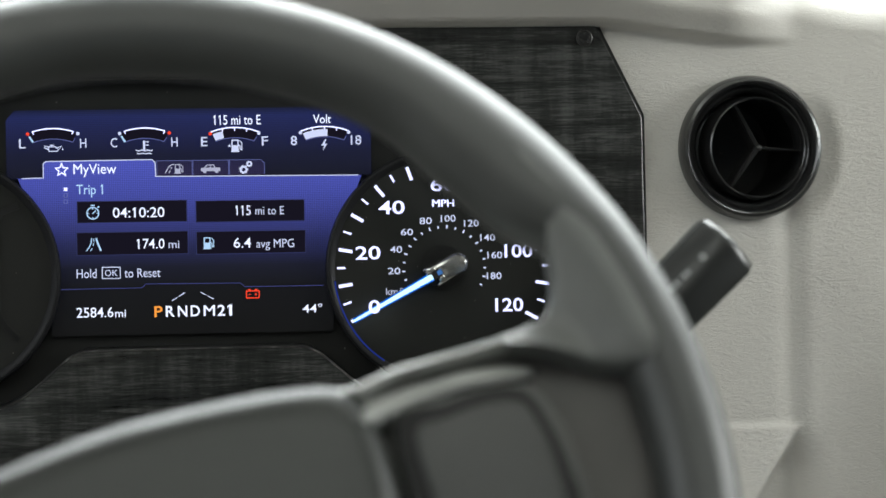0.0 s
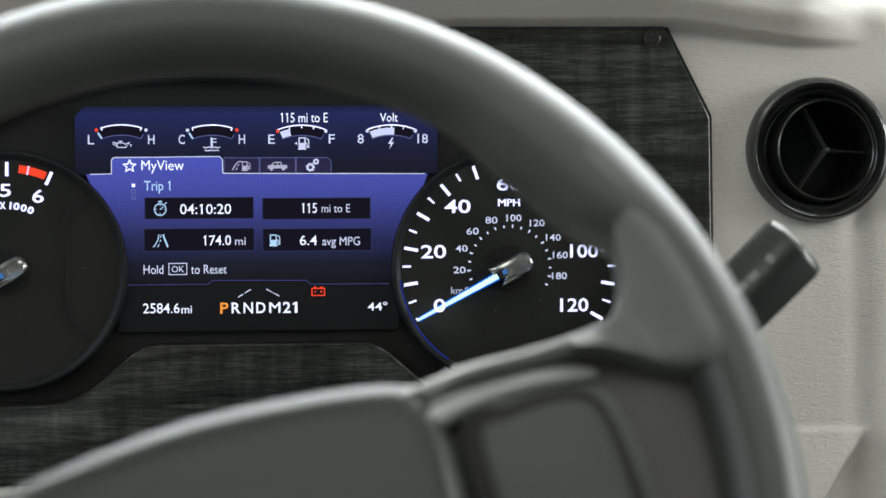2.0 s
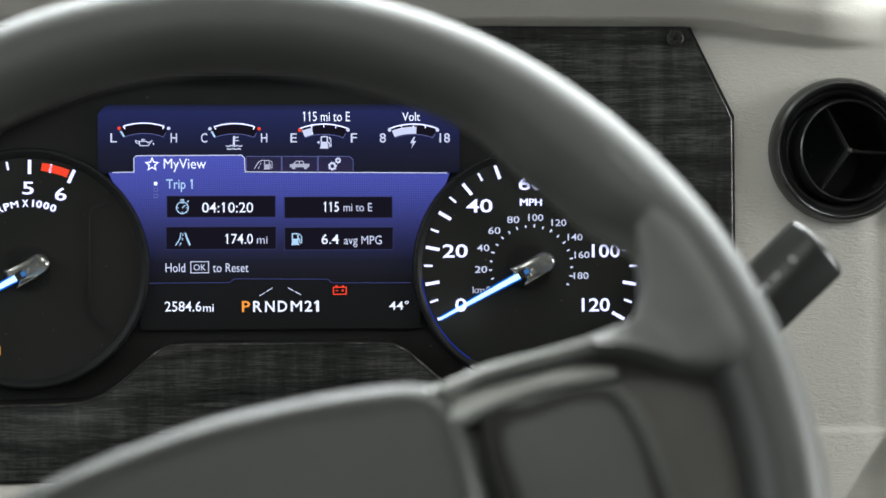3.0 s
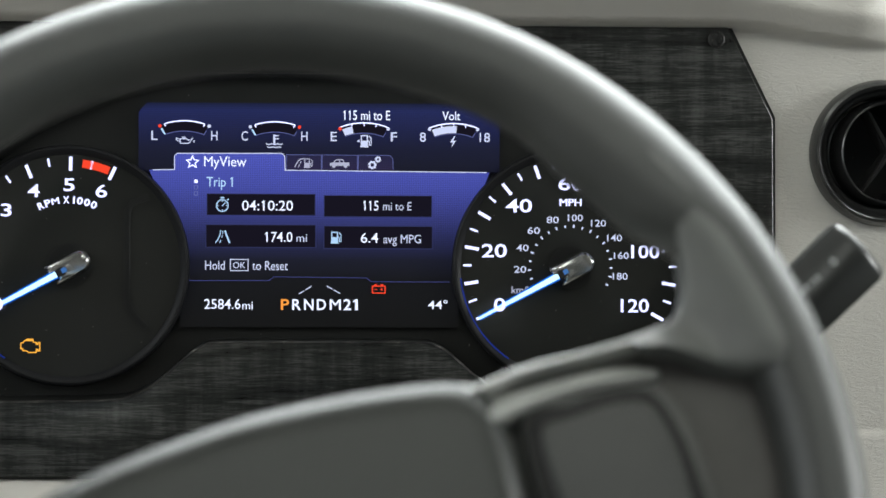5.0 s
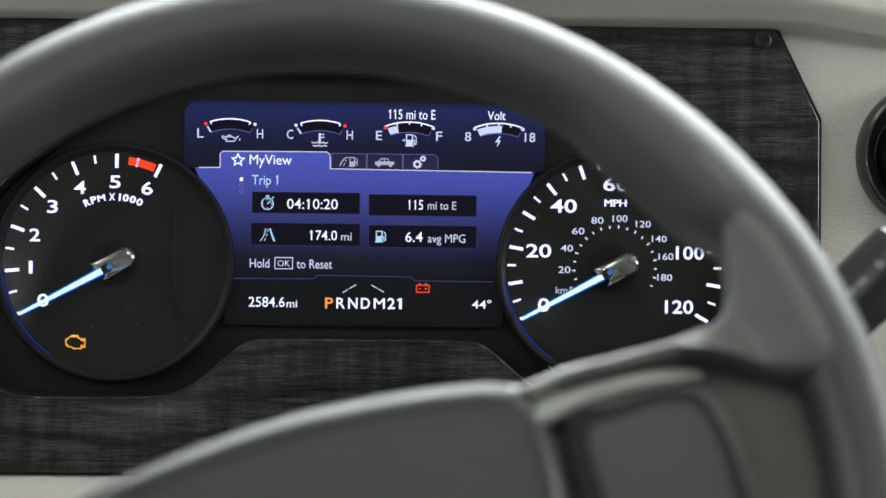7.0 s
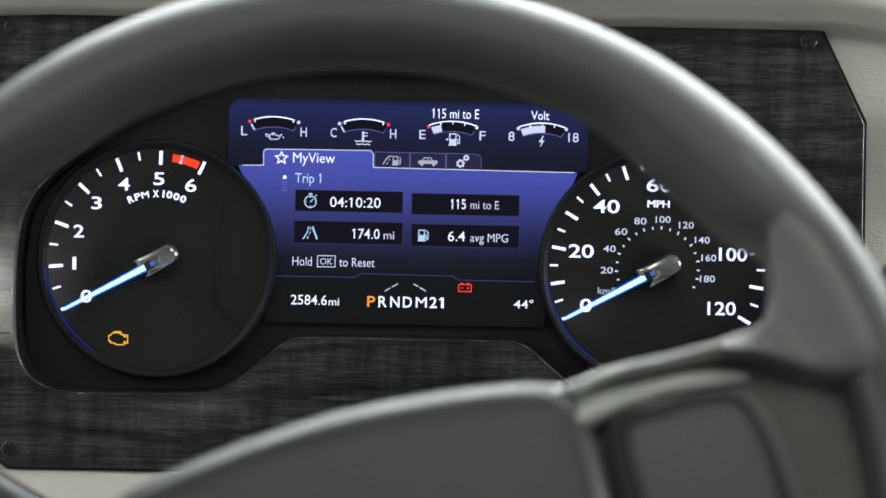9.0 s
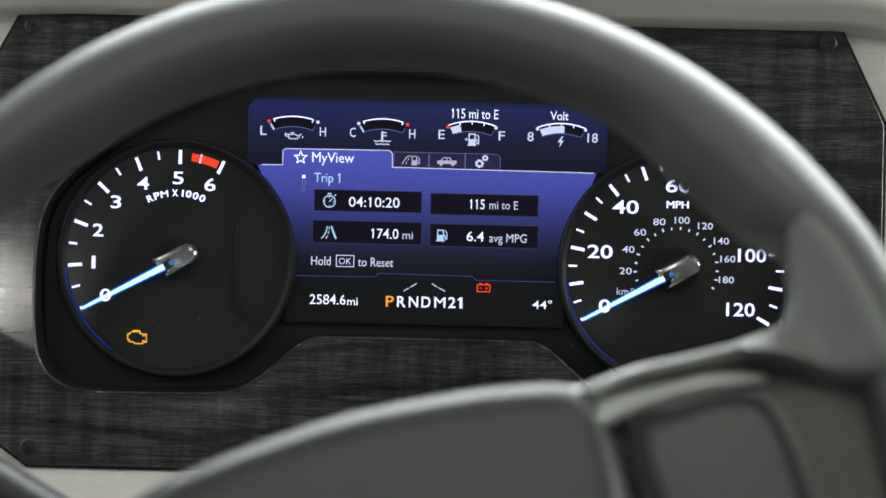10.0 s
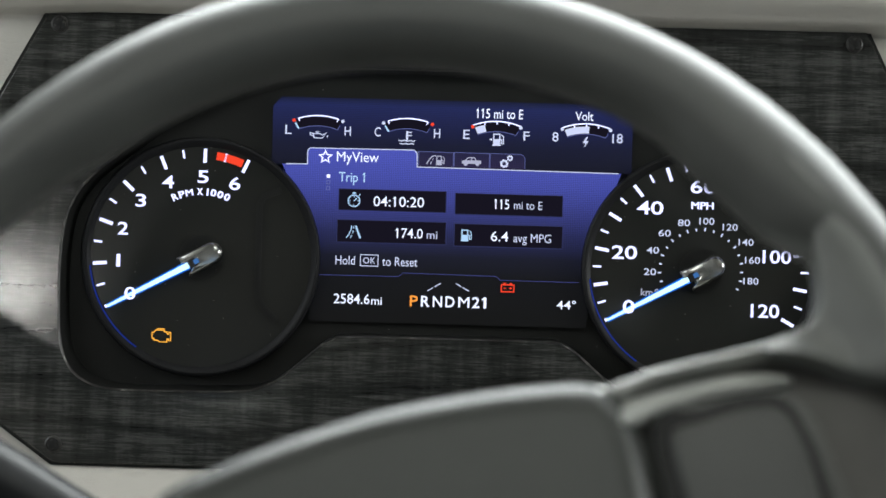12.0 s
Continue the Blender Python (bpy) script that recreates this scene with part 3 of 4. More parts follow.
# oil can
icon("oil_icon", [("s", shifted([(-2.2, 0.5), (1.0, 0.5), (1.8, -0.2), (3.9, 0.9), (1.9, -1.6), (-2.0, -1.6)], -62.2, 52.9), 0.45, True),
                  ("s", shifted([(-2.3, 0.3), (-3.9, 0.9), (-3.9, -0.1), (-2.2, -0.8)], -62.2, 52.9), 0.42), ("s", shifted([(-1.4, 1.3), (0.4, 1.3)], -62.2, 52.9), 0.45), ("s", shifted([(-0.5, 0.5), (-0.5, 1.3)], -62.2, 52.9), 0.4),
                  ("s", shifted([(4.4, -0.2), (4.4, -1.2)], -62.2, 52.9), 0.5)], SOFT_LIT)
# thermometer over waves
icon("coolant_icon", [("s", shifted([(0, 3.0), (0, -1.4)], -19.8, 52.8), 1.0), ("s", shifted([(0.4, 2.4), (2.2, 2.4)], -19.8, 52.8), 0.5), ("s", shifted([(0.4, 0.9), (2.2, 0.9)], -19.8, 52.8), 0.5),
                      ("s", shifted([(-4, -1.4), (-2.6, -1.9), (-1.2, -1.4), (0.3, -1.9), (1.6, -1.4), (3, -1.9), (4, -1.4)], -19.8, 52.8), 0.5),
                      ("s", shifted([(-3.4, -2.9), (-2, -3.3), (-0.6, -2.9), (0.8, -3.3), (2.2, -2.9), (3.4, -3.3)], -19.8, 52.8), 0.5)], SOFT_LIT)


def pump(x, z, k):
    return [("s", shifted([(-1.5, -2.4), (-1.5, 2.4), (1.2, 2.4), (1.2, -2.4)], x, z, k), 0.55 * k, True), ("f", shifted([(-1.6, -2.6), (1.3, -2.6), (1.3, 0.1), (-1.6, 0.1)], x, z, k)),
            ("s", shifted([(-2.1, -2.7), (1.8, -2.7)], x, z, k), 0.5 * k), ("s", shifted([(1.3, 0.2), (2.1, -0.2), (2.1, -1.9), (2.9, -1.9), (2.9, 1.2), (1.9, 2.3)], x, z, k), 0.45 * k)]


icon("pump_icon", pump(23.2, 53.0, 1.05) + [("f", [(20.8, 53.6), (20.8, 52.2), (19.4, 52.9)])], SOFT_LIT)
icon("bolt_icon", [("f", shifted([(0.6, 2.7), (-1.4, -0.3), (0.0, -0.3), (-0.7, -2.8), (1.5, 0.6), (0.2, 0.6), (1.2, 2.7)], 65.4, 52.8))], SOFT_LIT)
icon("road_pump_icon", [("s", shifted([(-4.2, -2.2), (-3.3, -0.6), (-2.4, 0.8), (-1.3, 1.7), (0.2, 1.9)], -5.9, 42.5), 0.5), ("s", shifted([(-2.4, -2.2), (-1.9, -1.0)], -5.9, 42.5), 0.45), ("s", shifted([(-1.6, -0.3), (-1.0, 0.6)], -5.9, 42.5), 0.4)]
     + pump(-4.1, 42.3, 0.80), GREY_LIT)
# pickup: cab, load bed and wheels
icon("vehicle_icon", [("f", shifted([(-4.6, -1.2), (-4.6, 0.2), (-3.0, 0.45), (4.6, 0.45), (4.6, -1.2)], 11.3, 42.2)), ("s", shifted([(-2.9, 0.4), (-1.6, 1.7), (1.5, 1.7), (2.1, 0.4)], 11.3, 42.2), 0.45),
                      ("s", shifted([(0.0, 0.4), (0.0, 1.7)], 11.3, 42.2), 0.4), ("f", shifted(ring_pts(-2.8, -1.3, 0.9, 12), 11.3, 42.2)),
                      ("f", shifted(ring_pts(2.8, -1.3, 0.9, 12), 11.3, 42.2))], GREY_LIT)


def cog(r, n):
    return [((r if i % 4 in (0, 1) else r * 0.72) * math.cos(2 * math.pi * i / (4 * n)), (r if i % 4 in (0, 1) else r * 0.72) * math.sin(2 * math.pi * i / (4 * n))) for i in range(4 * n)]


icon("cogs_icon", [("s", shifted(cog(1.7, 7), 26.9, 41.5), 0.75, True), ("s", shifted(cog(1.15, 7), 29.6, 44.2), 0.6, True)], SOFT_LIT)
icon("stopwatch_icon", [("s", ring_pts(-44.3, 21.8, 2.75, 24), 0.55, True), ("s", [(-44.5, 21.6), (-42.9, 23.1)], 0.5), ("s", [(-45.2, 25.5), (-43.4, 25.5)], 0.7), ("s", [(-42.0, 24.4), (-41.3, 25.1)], 0.6)]
     + [("s", [(-44.3 + 1.7 * math.cos(a), 21.8 + 1.7 * math.sin(a)), (-44.3 + 2.4 * math.cos(a), 21.8 + 2.4 * math.sin(a))], 0.4) for a in (math.pi / 2, math.pi, 0.0, -math.pi / 2)], BLUE_LIT)
icon("road_icon", [("s", [(-47.6, 4.0), (-46.4, 5.6), (-45.4, 7.6), (-45.0, 10.0)], 0.5), ("s", [(-45.6, 4.0), (-44.9, 5.4)], 0.45), ("s", [(-44.5, 6.4), (-44.2, 7.6)], 0.42), ("s", [(-44.1, 8.4), (-44.0, 9.8)], 0.4),
                   ("s", [(-40.8, 4.0), (-41.6, 6.0), (-42.4, 8.0), (-43.0, 10.0)], 0.85)], BLUE_LIT)
icon("economy_pump_icon", pump(9.2, 6.9, 1.0), BLUE_LIT)
for k, mat in ((0, WHITE_LIT), (1, EDGE_LIT), (2, EDGE_LIT)):
    z = 33.3 - 2.9 * k
    sq = [(-57.6, z - 0.8), (-57.6, z + 0.8), (-56.0, z + 0.8), (-56.0, z - 0.8)]
    part("page_mark", flat(sq, 0.0006) if k == 0 else stroke(sq, 0.35, 0.0006, closed=True), mat, screen)
for pts in ([(-8.0, -20.2), (-1.8, -16.4)], [(5.5, -16.4), (11.7, -19.8)]):
    a, b = np.array(pts[0]), np.array(pts[1])
    icon("lane_mark", [("s", [a, a + (b - a) * 0.42], 0.45), ("s", [a + (b - a) * 0.52, b], 0.45)], SOFT_LIT)
icon("battery_icon", [("s", shifted([(-3.0, -2.0), (-3.0, 1.3), (3.0, 1.3), (3.0, -2.0)], 30.2, -17.6), 0.55, True), ("s", shifted([(-2.1, 1.9), (-0.9, 1.9)], 30.2, -17.6), 0.6),
                      ("s", shifted([(0.9, 1.9), (2.1, 1.9)], 30.2, -17.6), 0.6), ("s", shifted([(-2.0, -0.3), (-0.8, -0.3)], 30.2, -17.6), 0.4), ("s", shifted([(0.8, -0.3), (2.0, -0.3)], 30.2, -17.6), 0.4),
                      ("s", shifted([(1.4, 0.3), (1.4, -0.9)], 30.2, -17.6), 0.4)], RED_LIT)

# ---- dials ----
RINGMAT = grain_plastic("black_dial_ring", (0.0115, 0.0118, 0.0130), 0.40, 1500, 0.04, spec=0.12)
DZ, DR = -6.94, 51.6
LIFT = 0.0025


def dial(name, cx, label):
    d = part(name, flat(ring_pts(cx, DZ, 55.0, 96), LIFT - 0.0006), DIAL, cluster, label)
    ring = [(52.6, LIFT - 0.0004), (54.4, LIFT + 0.0016), (55.6, LIFT + 0.0019), (56.6, LIFT + 0.0014), (57.2, LIFT - 0.002)]
    bm = bmesh.new()
    vs = []
    for i in range(120):
        a = 2 * math.pi * i / 120
        vs.append([bm.verts.new(at_face(cx + r * math.cos(a), DZ + r * math.sin(a), h)) for r, h in ring])
    for i in range(120):
        for j in range(len(ring) - 1):
            a, b = vs[i], vs[(i + 1) % 120]
            bm.faces.new((a[j], a[j + 1], b[j + 1], b[j]))
    part("dial_ring", bm, RINGMAT, d)
    # a short emissive arc paints the blue edge glow onto the ring
    part("ring_glow", stroke(arc_pts(cx, DZ, 53.0, 186, 236, 40), 0.7, LIFT + 0.0010), RING_LIT, d)
    return d


def tick(d, cx, a, r0, r1, w, mat):
    u = Vector((math.cos(radians(a)), math.sin(radians(a))))
    n = Vector((-u.y, u.x)) * w / 2
    c = Vector((cx, DZ))
    part("tick", flat([c + u * r0 - n, c + u * r1 - n, c + u * r1 + n, c + u * r0 + n], LIFT), mat, d, smooth=False)


def raised(x, z, h):
    p = at_face(x, z, LIFT)
    p.y -= h
    return p


def needle(d, cx):
    """Lit needle, with its dark chrome cap behind it along the same line."""
    a = radians(208.6)
    u, c = np.array((math.cos(a), math.sin(a))), np.array((cx, DZ))
    n = np.array((-u[1], u[0]))
    # the needle's blue edge is drawn wider to paint its halo as well
    for name, w0, w1, lift, mat in (("needle_edge_halo", 2.1, 1.15, 0.0042, NEEDLE_EDGE), ("needle", 1.4, 0.6, 0.0046, NEEDLE_LIT)):
        b, t = c + u * 7.0 + n * 0.9, c + u * 50.5 + n * 0.7
        part(name, flat([b - n * w0, t - n * w1, t + n * w1, b + n * w0], lift + LIFT), mat, d, smooth=False)
    bm = bmesh.new()
    bm.faces.new([bm.verts.new(at_face(*p, LIFT + 0.0004)) for p in ring_pts(cx, DZ, 10.5, 40)])
    part("hub_disc", bm, BLACK, d)
    c = c + np.array((0.9, -0.6))
    pts = [c - u * (5.4 + 5.6 * math.cos(b)) + n * 5.6 * math.sin(b) for b in np.linspace(-math.pi / 2, math.pi / 2, 17)]
    pts += [c + u * 8.6 + n * 5.6, c + u * 9.4 + n * 4.6, c + u * 6.6 + n * 2.9, c + u * 6.6 - n * 1.3, c + u * 10.2 - n * 1.8, c + u * 10.9 - n * 5.0, c + u * 10.2 - n * 5.6]
    m0 = np.mean(pts, axis=0)
    bm = bmesh.new()
    rings = [[bm.verts.new(raised(*(m0 + (p - m0) * s), h)) for p in pts] for s, h in ((0.99, 0.0), (1.0, 0.0052), (0.97, 0.0064), (0.80, 0.0082), (0.74, 0.0086), (0.40, 0.0088))]
    for a, b in zip(rings, rings[1:]):
        for i in range(len(a)):
            bm.faces.new((a[i], a[(i + 1) % len(a)], b[(i + 1) % len(a)], b[i]))
    bm.faces.new(rings[-1])
    part("needle_cap", bm, CHROME, d, "dark chrome needle cap")
    # the blue glowing patch paints the needle's reflection in the cap
    for name, s0, s1, w, lift, mat in (("needle_slot", 3.0, 6.6, 2.0, 0.0094, RECESS_SHADE), ("needle_root_reflection", 1.8, 4.2, 1.15, 0.0098, ROOT_LIT)):
        q = np.array((cx, DZ)) + n * 0.9
        part(name, flat([q + u * s0 - n * w, q + u * s1 - n * w, q + u * s1 + n * w, q + u * s0 + n * w], LIFT + lift), mat, d, smooth=False)


SX, TX = 122.15, -116.7
speedo = dial("speedometer", SX, "black speedometer dial with white lit print")
for mph in range(0, 121, 5):
    big = mph % 10 == 0
    tick(speedo, SX, 209 - 1.9875 * mph, 44.9 if big else 47.6, DR, 1.55 if big else 1.0, WHITE_LIT)
for body, x, z, w in (("0", 88.2, -25.1, 5.6), ("20", 85.5, 0.8, 12.0), ("40", 97.2, 22.4, 12.6), ("60", 122.3, 33.1, 12.2), ("80", 147.2, 22.4, 12.2), ("100", 158.3, 0.6, 13.6), ("120", 153.3, -25.4, 13.6)):
    text("numeral", body, x, z, w, 6.1, WHITE_LIT, speedo, LIFT + (0.0052 if body == "0" else 0.0002), 0.012)
text("caption", "MPH", 122.1, 24.1, 10.4, 3.4, WHITE_LIT, speedo, LIFT + 0.0002, 0.04)
text("caption", "km/h", 98.6, -17.9, 9.6, 3.2, GREY_LIT, speedo, LIFT + 0.0002, 0.01)
for kmh in range(0, 191, 10):
    if kmh > 9:
        tick(speedo, SX, 209 - 1.235 * kmh, 18.9, 20.5 if kmh % 20 == 0 else 20.2, 0.75, SOFT_LIT)
for body, x, z in (("20", 97.9, -8.1), ("40", 99.0, 2.2), ("60", 104.4, 10.5), ("80", 113.5, 15.7), ("100", 124.4, 16.7), ("120", 135.6, 14.2), ("140", 143.4, 7.2), ("160", 146.7, -1.3), ("180", 146.2, -11.3)):
    text("numeral", body, x, z, 5.9 if len(body) < 3 else 7.2, 3.1, SOFT_LIT, speedo, LIFT + 0.0002, 0.006)
needle(speedo, SX)

tacho = dial("tachometer", TX, "black tachometer dial with white lit print")
for k in range(0, 13):
    big = k % 2 == 0
    if k == 11:
        continue
    tick(tacho, TX, 209 - 12 * k, 44.9 if big else 47.6, DR, 1.6 if big else 1.0, WHITE_LIT)
part("red_zone", flat(arc_pts(TX, DZ, 50.6, 82.5, 67.2, 8) + arc_pts(TX, DZ, 46.8, 67.2, 82.5, 8), LIFT), RED_LIT, tacho)
tick(tacho, TX, 77.4, 46.6, 50.8, 1.1, WHITE_LIT)
for body, x, z, w in (("0", -150.0, -25.3, 5.4), ("1", -156.0, -9.7, 1.8), ("2", -154.2, 5.6, 5.0), ("3", -146.0, 19.2, 5.0), ("4", -133.2, 28.4, 5.6), ("5", -116.6, 31.3, 5.2), ("6", -101.4, 28.4, 5.4)):
    text("numeral", body, x, z, w, 5.8, WHITE_LIT, tacho, LIFT + (0.0052 if body == "0" else 0.0002), 0.012)
for ch, a in zip("RPM X 1000", (114.9, 108.5, 101.7, 0, 92.3, 0, 85.5, 80.3, 74.0, 67.7)):
    if ch != " ":
        text("caption", ch, TX + 31.1 * math.cos(radians(a)), DZ + 31.1 * math.sin(radians(a)), {"1": 0.9, "M": 3.4}.get(ch, 2.9), 3.1, WHITE_LIT, tacho, LIFT + 0.0002, 0.035, a - 90)
needle(tacho, TX)
engine = [(-3.4, -2.3), (-1.6, -2.3), (-0.8, -3.1), (2.9, -3.1), (2.9, -1.6), (3.7, -1.6), (3.7, -2.4), (4.6, -2.4), (4.6, 1.5), (3.7, 1.5), (3.7, 0.7), (2.9, 0.7), (2.9, 1.7), (1.5, 1.7), (1.5, 2.5),
          (0.5, 2.5), (0.5, 3.1), (1.6, 3.1), (-2.0, 3.1), (-0.9, 3.1), (-0.9, 2.5), (-2.6, 2.5), (-3.4, 1.4), (-4.3, 1.4), (-4.3, -1.4), (-3.4, -1.4)]
part("engine_icon", stroke(shifted(engine[:16] + engine[20:], -134.6, -45.0), 0.5, LIFT, closed=True), AMBER_LIT, tacho)
part("engine_icon_cap", stroke([(-136.6, -41.9), (-133.0, -41.9)], 0.55, LIFT), AMBER_LIT, tacho)
part("window_outline", stroke([(-79, 26.5), (-87, 23), (-89.6, 19), (-89.6, -24), (-87, -30), (-80, -37)], 2.6, LIFT + 0.0006), BLACK, tacho)
part("window_edge", stroke([(-78.5, 24.6), (-86.2, 21.6), (-87.9, 18.4), (-87.9, -23.4), (-85.6, -28.9), (-79, -35.4)], 0.45, LIFT + 0.0009), VANE, tacho)
# hood edge above the display
hood = part("hood_lip", plate([[(x * MM, z * MM) for x, z in [(-55, 85.4), (60, 85.4), (57, 87.2), (-52, 87.2)]]], 0.002, 0.010), BLACK, cluster)
bevelled(hood, 0.0006)


# ---- air vent ----
vent = thing("air_vent", "round black plastic air vent with three vanes", "air vent", DASH @ pose(0.2742, 0.004, 0.0489))
part("outer_ring", lathe([(0.0262, 0.012), (0.0264, 0.0015), (0.0270, 0.0), (0.0278, -0.0032), (0.0287, -0.0042), (0.0294, -0.0036), (0.0300, -0.0030), (0.0306, -0.0046),
                          (0.0314, -0.0078), (0.0324, -0.0086), (0.0338, -0.0080), (0.0348, -0.0060), (0.0355, -0.002), (0.0356, 0.004)], 128), VENT, vent)
TILTED = Matrix.Translation((0.0030, 0, 0)) @ pose(0, 0, 0, 0, 0, 5)
inner = part("inner_ring", lathe([(0.0247, 0.014), (0.0240, 0.0), (0.0236, -0.0046), (0.0241, -0.0053), (0.0247, -0.0048), (0.0251, -0.0022), (0.0256, -0.0010), (0.0260, 0.001), (0.0261, 0.010)], 128), VENT, vent, "glossy swivelling vent ring")
inner.matrix_local = TILTED
# duct and collar are coloured near-black for the shade inside the vent
duct = part("duct", lathe([(0.0246, 0.012), (0.0248, 0.05), (0.0002, 0.05)], 64), RECESS_SHADE, vent)
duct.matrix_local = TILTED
part("duct_collar", lathe([(0.0256, 0.0085), (0.0262, 0.0085), (0.0264, 0.011), (0.0256, 0.011)], 64, closed=True), RECESS_SHADE, vent).matrix_local = Matrix.Translation((0.0015, 0, 0))
for a, reach in ((119, 0.0248), (-4, 0.0225), (233, 0.0250)):
    # a blade with a bright rounded front, thicker at the hub
    bm = bmesh.new()
    cuts = []
    for q in np.linspace(0, 1, 6):
        w = 0.0012 - 0.0005 * q
        cuts.append([bm.verts.new((reach * q, y, z * w)) for y, z in ((0.013, -0.8), (0.002, -1.0), (-0.0004, -0.75), (-0.0014, 0.0), (-0.0004, 0.75), (0.002, 1.0), (0.013, 0.8))])
    for p, q in zip(cuts, cuts[1:]):
        for i in range(7):
            bm.faces.new((p[i], p[(i + 1) % 7], q[(i + 1) % 7], q[i]))
    vane = part("vane", bm, VANE, vent)
    vane.matrix_local = TILTED @ Matrix.Translation((0.0017, 0, 0)) @ pose(0, 0, 0, 0, -a, 0)
hub = part("vane_hub", lathe([(0.0001, -0.0024), (0.0010, -0.0021), (0.0017, -0.0012), (0.0018, 0.011)], 24), VANE, vent)
hub.matrix_local = TILTED @ Matrix.Translation((0.0017, 0, 0))

# ---- steering wheel, turned a little to the left ----
WHEEL = DASH @ pose(-0.0135, -0.2753, -0.0939, -19.8) @ pose(0, 0, 0, 0, -16.5, 0)
wheel = thing("steering_wheel", "grey leather steering wheel turned a little off straight", "steering wheel", WHEEL)
bm = bmesh.new()


def rim_inner(deg):
    """Inner radius of the rim, which is fuller at the upper thumb grips."""
    d = abs((deg - 90 + 180) % 360 - 180)
    return 0.1718 + 0.0024 * step(54, 42, d) - 0.0033 * step(47, 57, d) * step(74, 64, d) + 0.0085 * step(65, 76, d) + 0.0075 * step(108, 132, deg) * step(170, 150, deg)


rings = []
for i in range(180):
    a = 2 * math.pi * i / 180
    ring = []
    for j in range(28):
        b = 2 * math.pi * j / 28
        inner = rim_inner(math.degrees(a))
        r = (0.2098 + inner) / 2 + (0.2098 - inner) / 2 * math.cos(b)
        ring.append(bm.verts.new((r * math.cos(a), 0.0160 * math.sin(b), r * math.sin(a))))
    rings.append(ring)
for i in range(180):
    for j in range(28):
        a, b = rings[i], rings[(i + 1) % 180]
        bm.faces.new((a[j], a[(j + 1) % 28], b[(j + 1) % 28], b[j]))
rim = part("rim", bm, GREY, wheel)
rim.matrix_local = pose(0, 0, 0, 0, 16.5, 0) @ Matrix.Translation((-0.0006, 0, -0.0024)) @ pose(0, 0, 0, 0, -16.5, 0)


def cushion(loop, y_edge, y_top, inset, wall=0.010):
    """A padded solid over a closed loop of (x, z): its edge rounds over within inset metres towards the driver."""
    bm = bmesh.new()
    p = np.array(loop)
    t = np.roll(p, -1, axis=0) - np.roll(p, 1, axis=0)
    t /= np.linalg.norm(t, axis=1)[:, None]
    area = np.sum(p[:, 0] * np.roll(p[:, 1], -1) - np.roll(p[:, 0], -1) * p[:, 1])
    n = np.stack([-t[:, 1], t[:, 0]], axis=1) * (1 if area > 0 else -1)
    rings = [[bm.verts.new((x, y_edge + wall, z)) for x, z in p]]
    for k in range(7):
        a = math.pi / 2 * k / 6
        q = p + n * inset * (1 - math.cos(a))
        rings.append([bm.verts.new((x, y_edge + (y_top - y_edge) * math.sin(a), z)) for x, z in q])
    for a, b in zip(rings, rings[1:]):
        for i in range(len(a)):
            bm.faces.new((a[i], a[(i + 1) % len(a)], b[(i + 1) % len(a)], b[i]))
    for ring in (rings[-1], rings[0]):
        edges = [bm.edges.get((ring[i], ring[(i + 1) % len(ring)])) for i in range(len(ring))]
        bmesh.ops.triangle_fill(bm, edges=edges, use_beauty=True, use_dissolve=False)
    return bm


def sloped(bm, w0, k, side):
    """Leans a spoke's front so that it faces up as well as towards the driver; fades out towards the rim."""
    for v in bm.verts:
        v.co.y += k * (v.co.z - w0) * step(0.166, 0.144, abs(v.co.x))
    return bm


def finer(bm, cuts=3):
    """Divides the long inner edges, so that the face can bend."""
    long = [e for e in bm.edges if e.calc_length() > 0.008]
    bmesh.ops.subdivide_edges(bm, edges=long, cuts=cuts, use_grid_fill=True)
    bmesh.ops.triangulate(bm, faces=bm.faces)
    return bm


def spoke_web(side):
    """The web between a spoke's arm and the rim: a hollow surface in polar steps, running out onto the rim's front."""
    radii = np.concatenate([np.linspace(0.143, 0.191, 25), [0.1915]])
    low = np.interp(radii, [0.143, 0.151, 0.1586, 0.168, 0.178, 0.187, 0.1915], [9.1, 7.2, 5.1, 2.7, 0.8, 0.0, -0.3])
    high = np.interp(radii, [0.143, 0.151, 0.158, 0.1627, 0.1665, 0.171, 0.1752, 0.1785, 0.1815, 0.184, 0.1915], [11.3, 11.0, 10.8, 11.0, 12, 14, 17, 20, 24, 28, 32])
    across = [(0.0, 0.016), (0.0, 0.004), (0.02, 0.0013), (0.06, 0.0003)] + [(v, 0.0) for v in np.linspace(0.12, 0.88, 13)] + [(0.94, 0.0003), (0.98, 0.0013), (1.0, 0.004), (1.0, 0.016)]
    bm = bmesh.new()
    grid = []
    for k, (rad, a0, a1) in enumerate(zip(radii, low, high)):
        row = []
        for v, back in across:
            a = radians(a0 + (a1 - a0) * v)
            x, z = rad * math.cos(a), rad * math.sin(a)
            arm_y = -0.0058 + 1.15 * (z - 0.026)
            w, w2 = step(0.143, 0.172, rad), step(0.164, 0.188, rad)
            y = (1 - w) * arm_y + w * ((1 - w2) * -0.0060 + w2 * -0.0158)
            row.append(bm.verts.new((side * x, y + back + (0.008 if k == len(radii) - 1 else 0), z)))
        grid.append(row)
    for p, q in zip(grid, grid[1:]):
        for i in range(len(across) - 1):
            bm.faces.new((p[i], p[i + 1], q[i + 1], q[i]))
    return bm


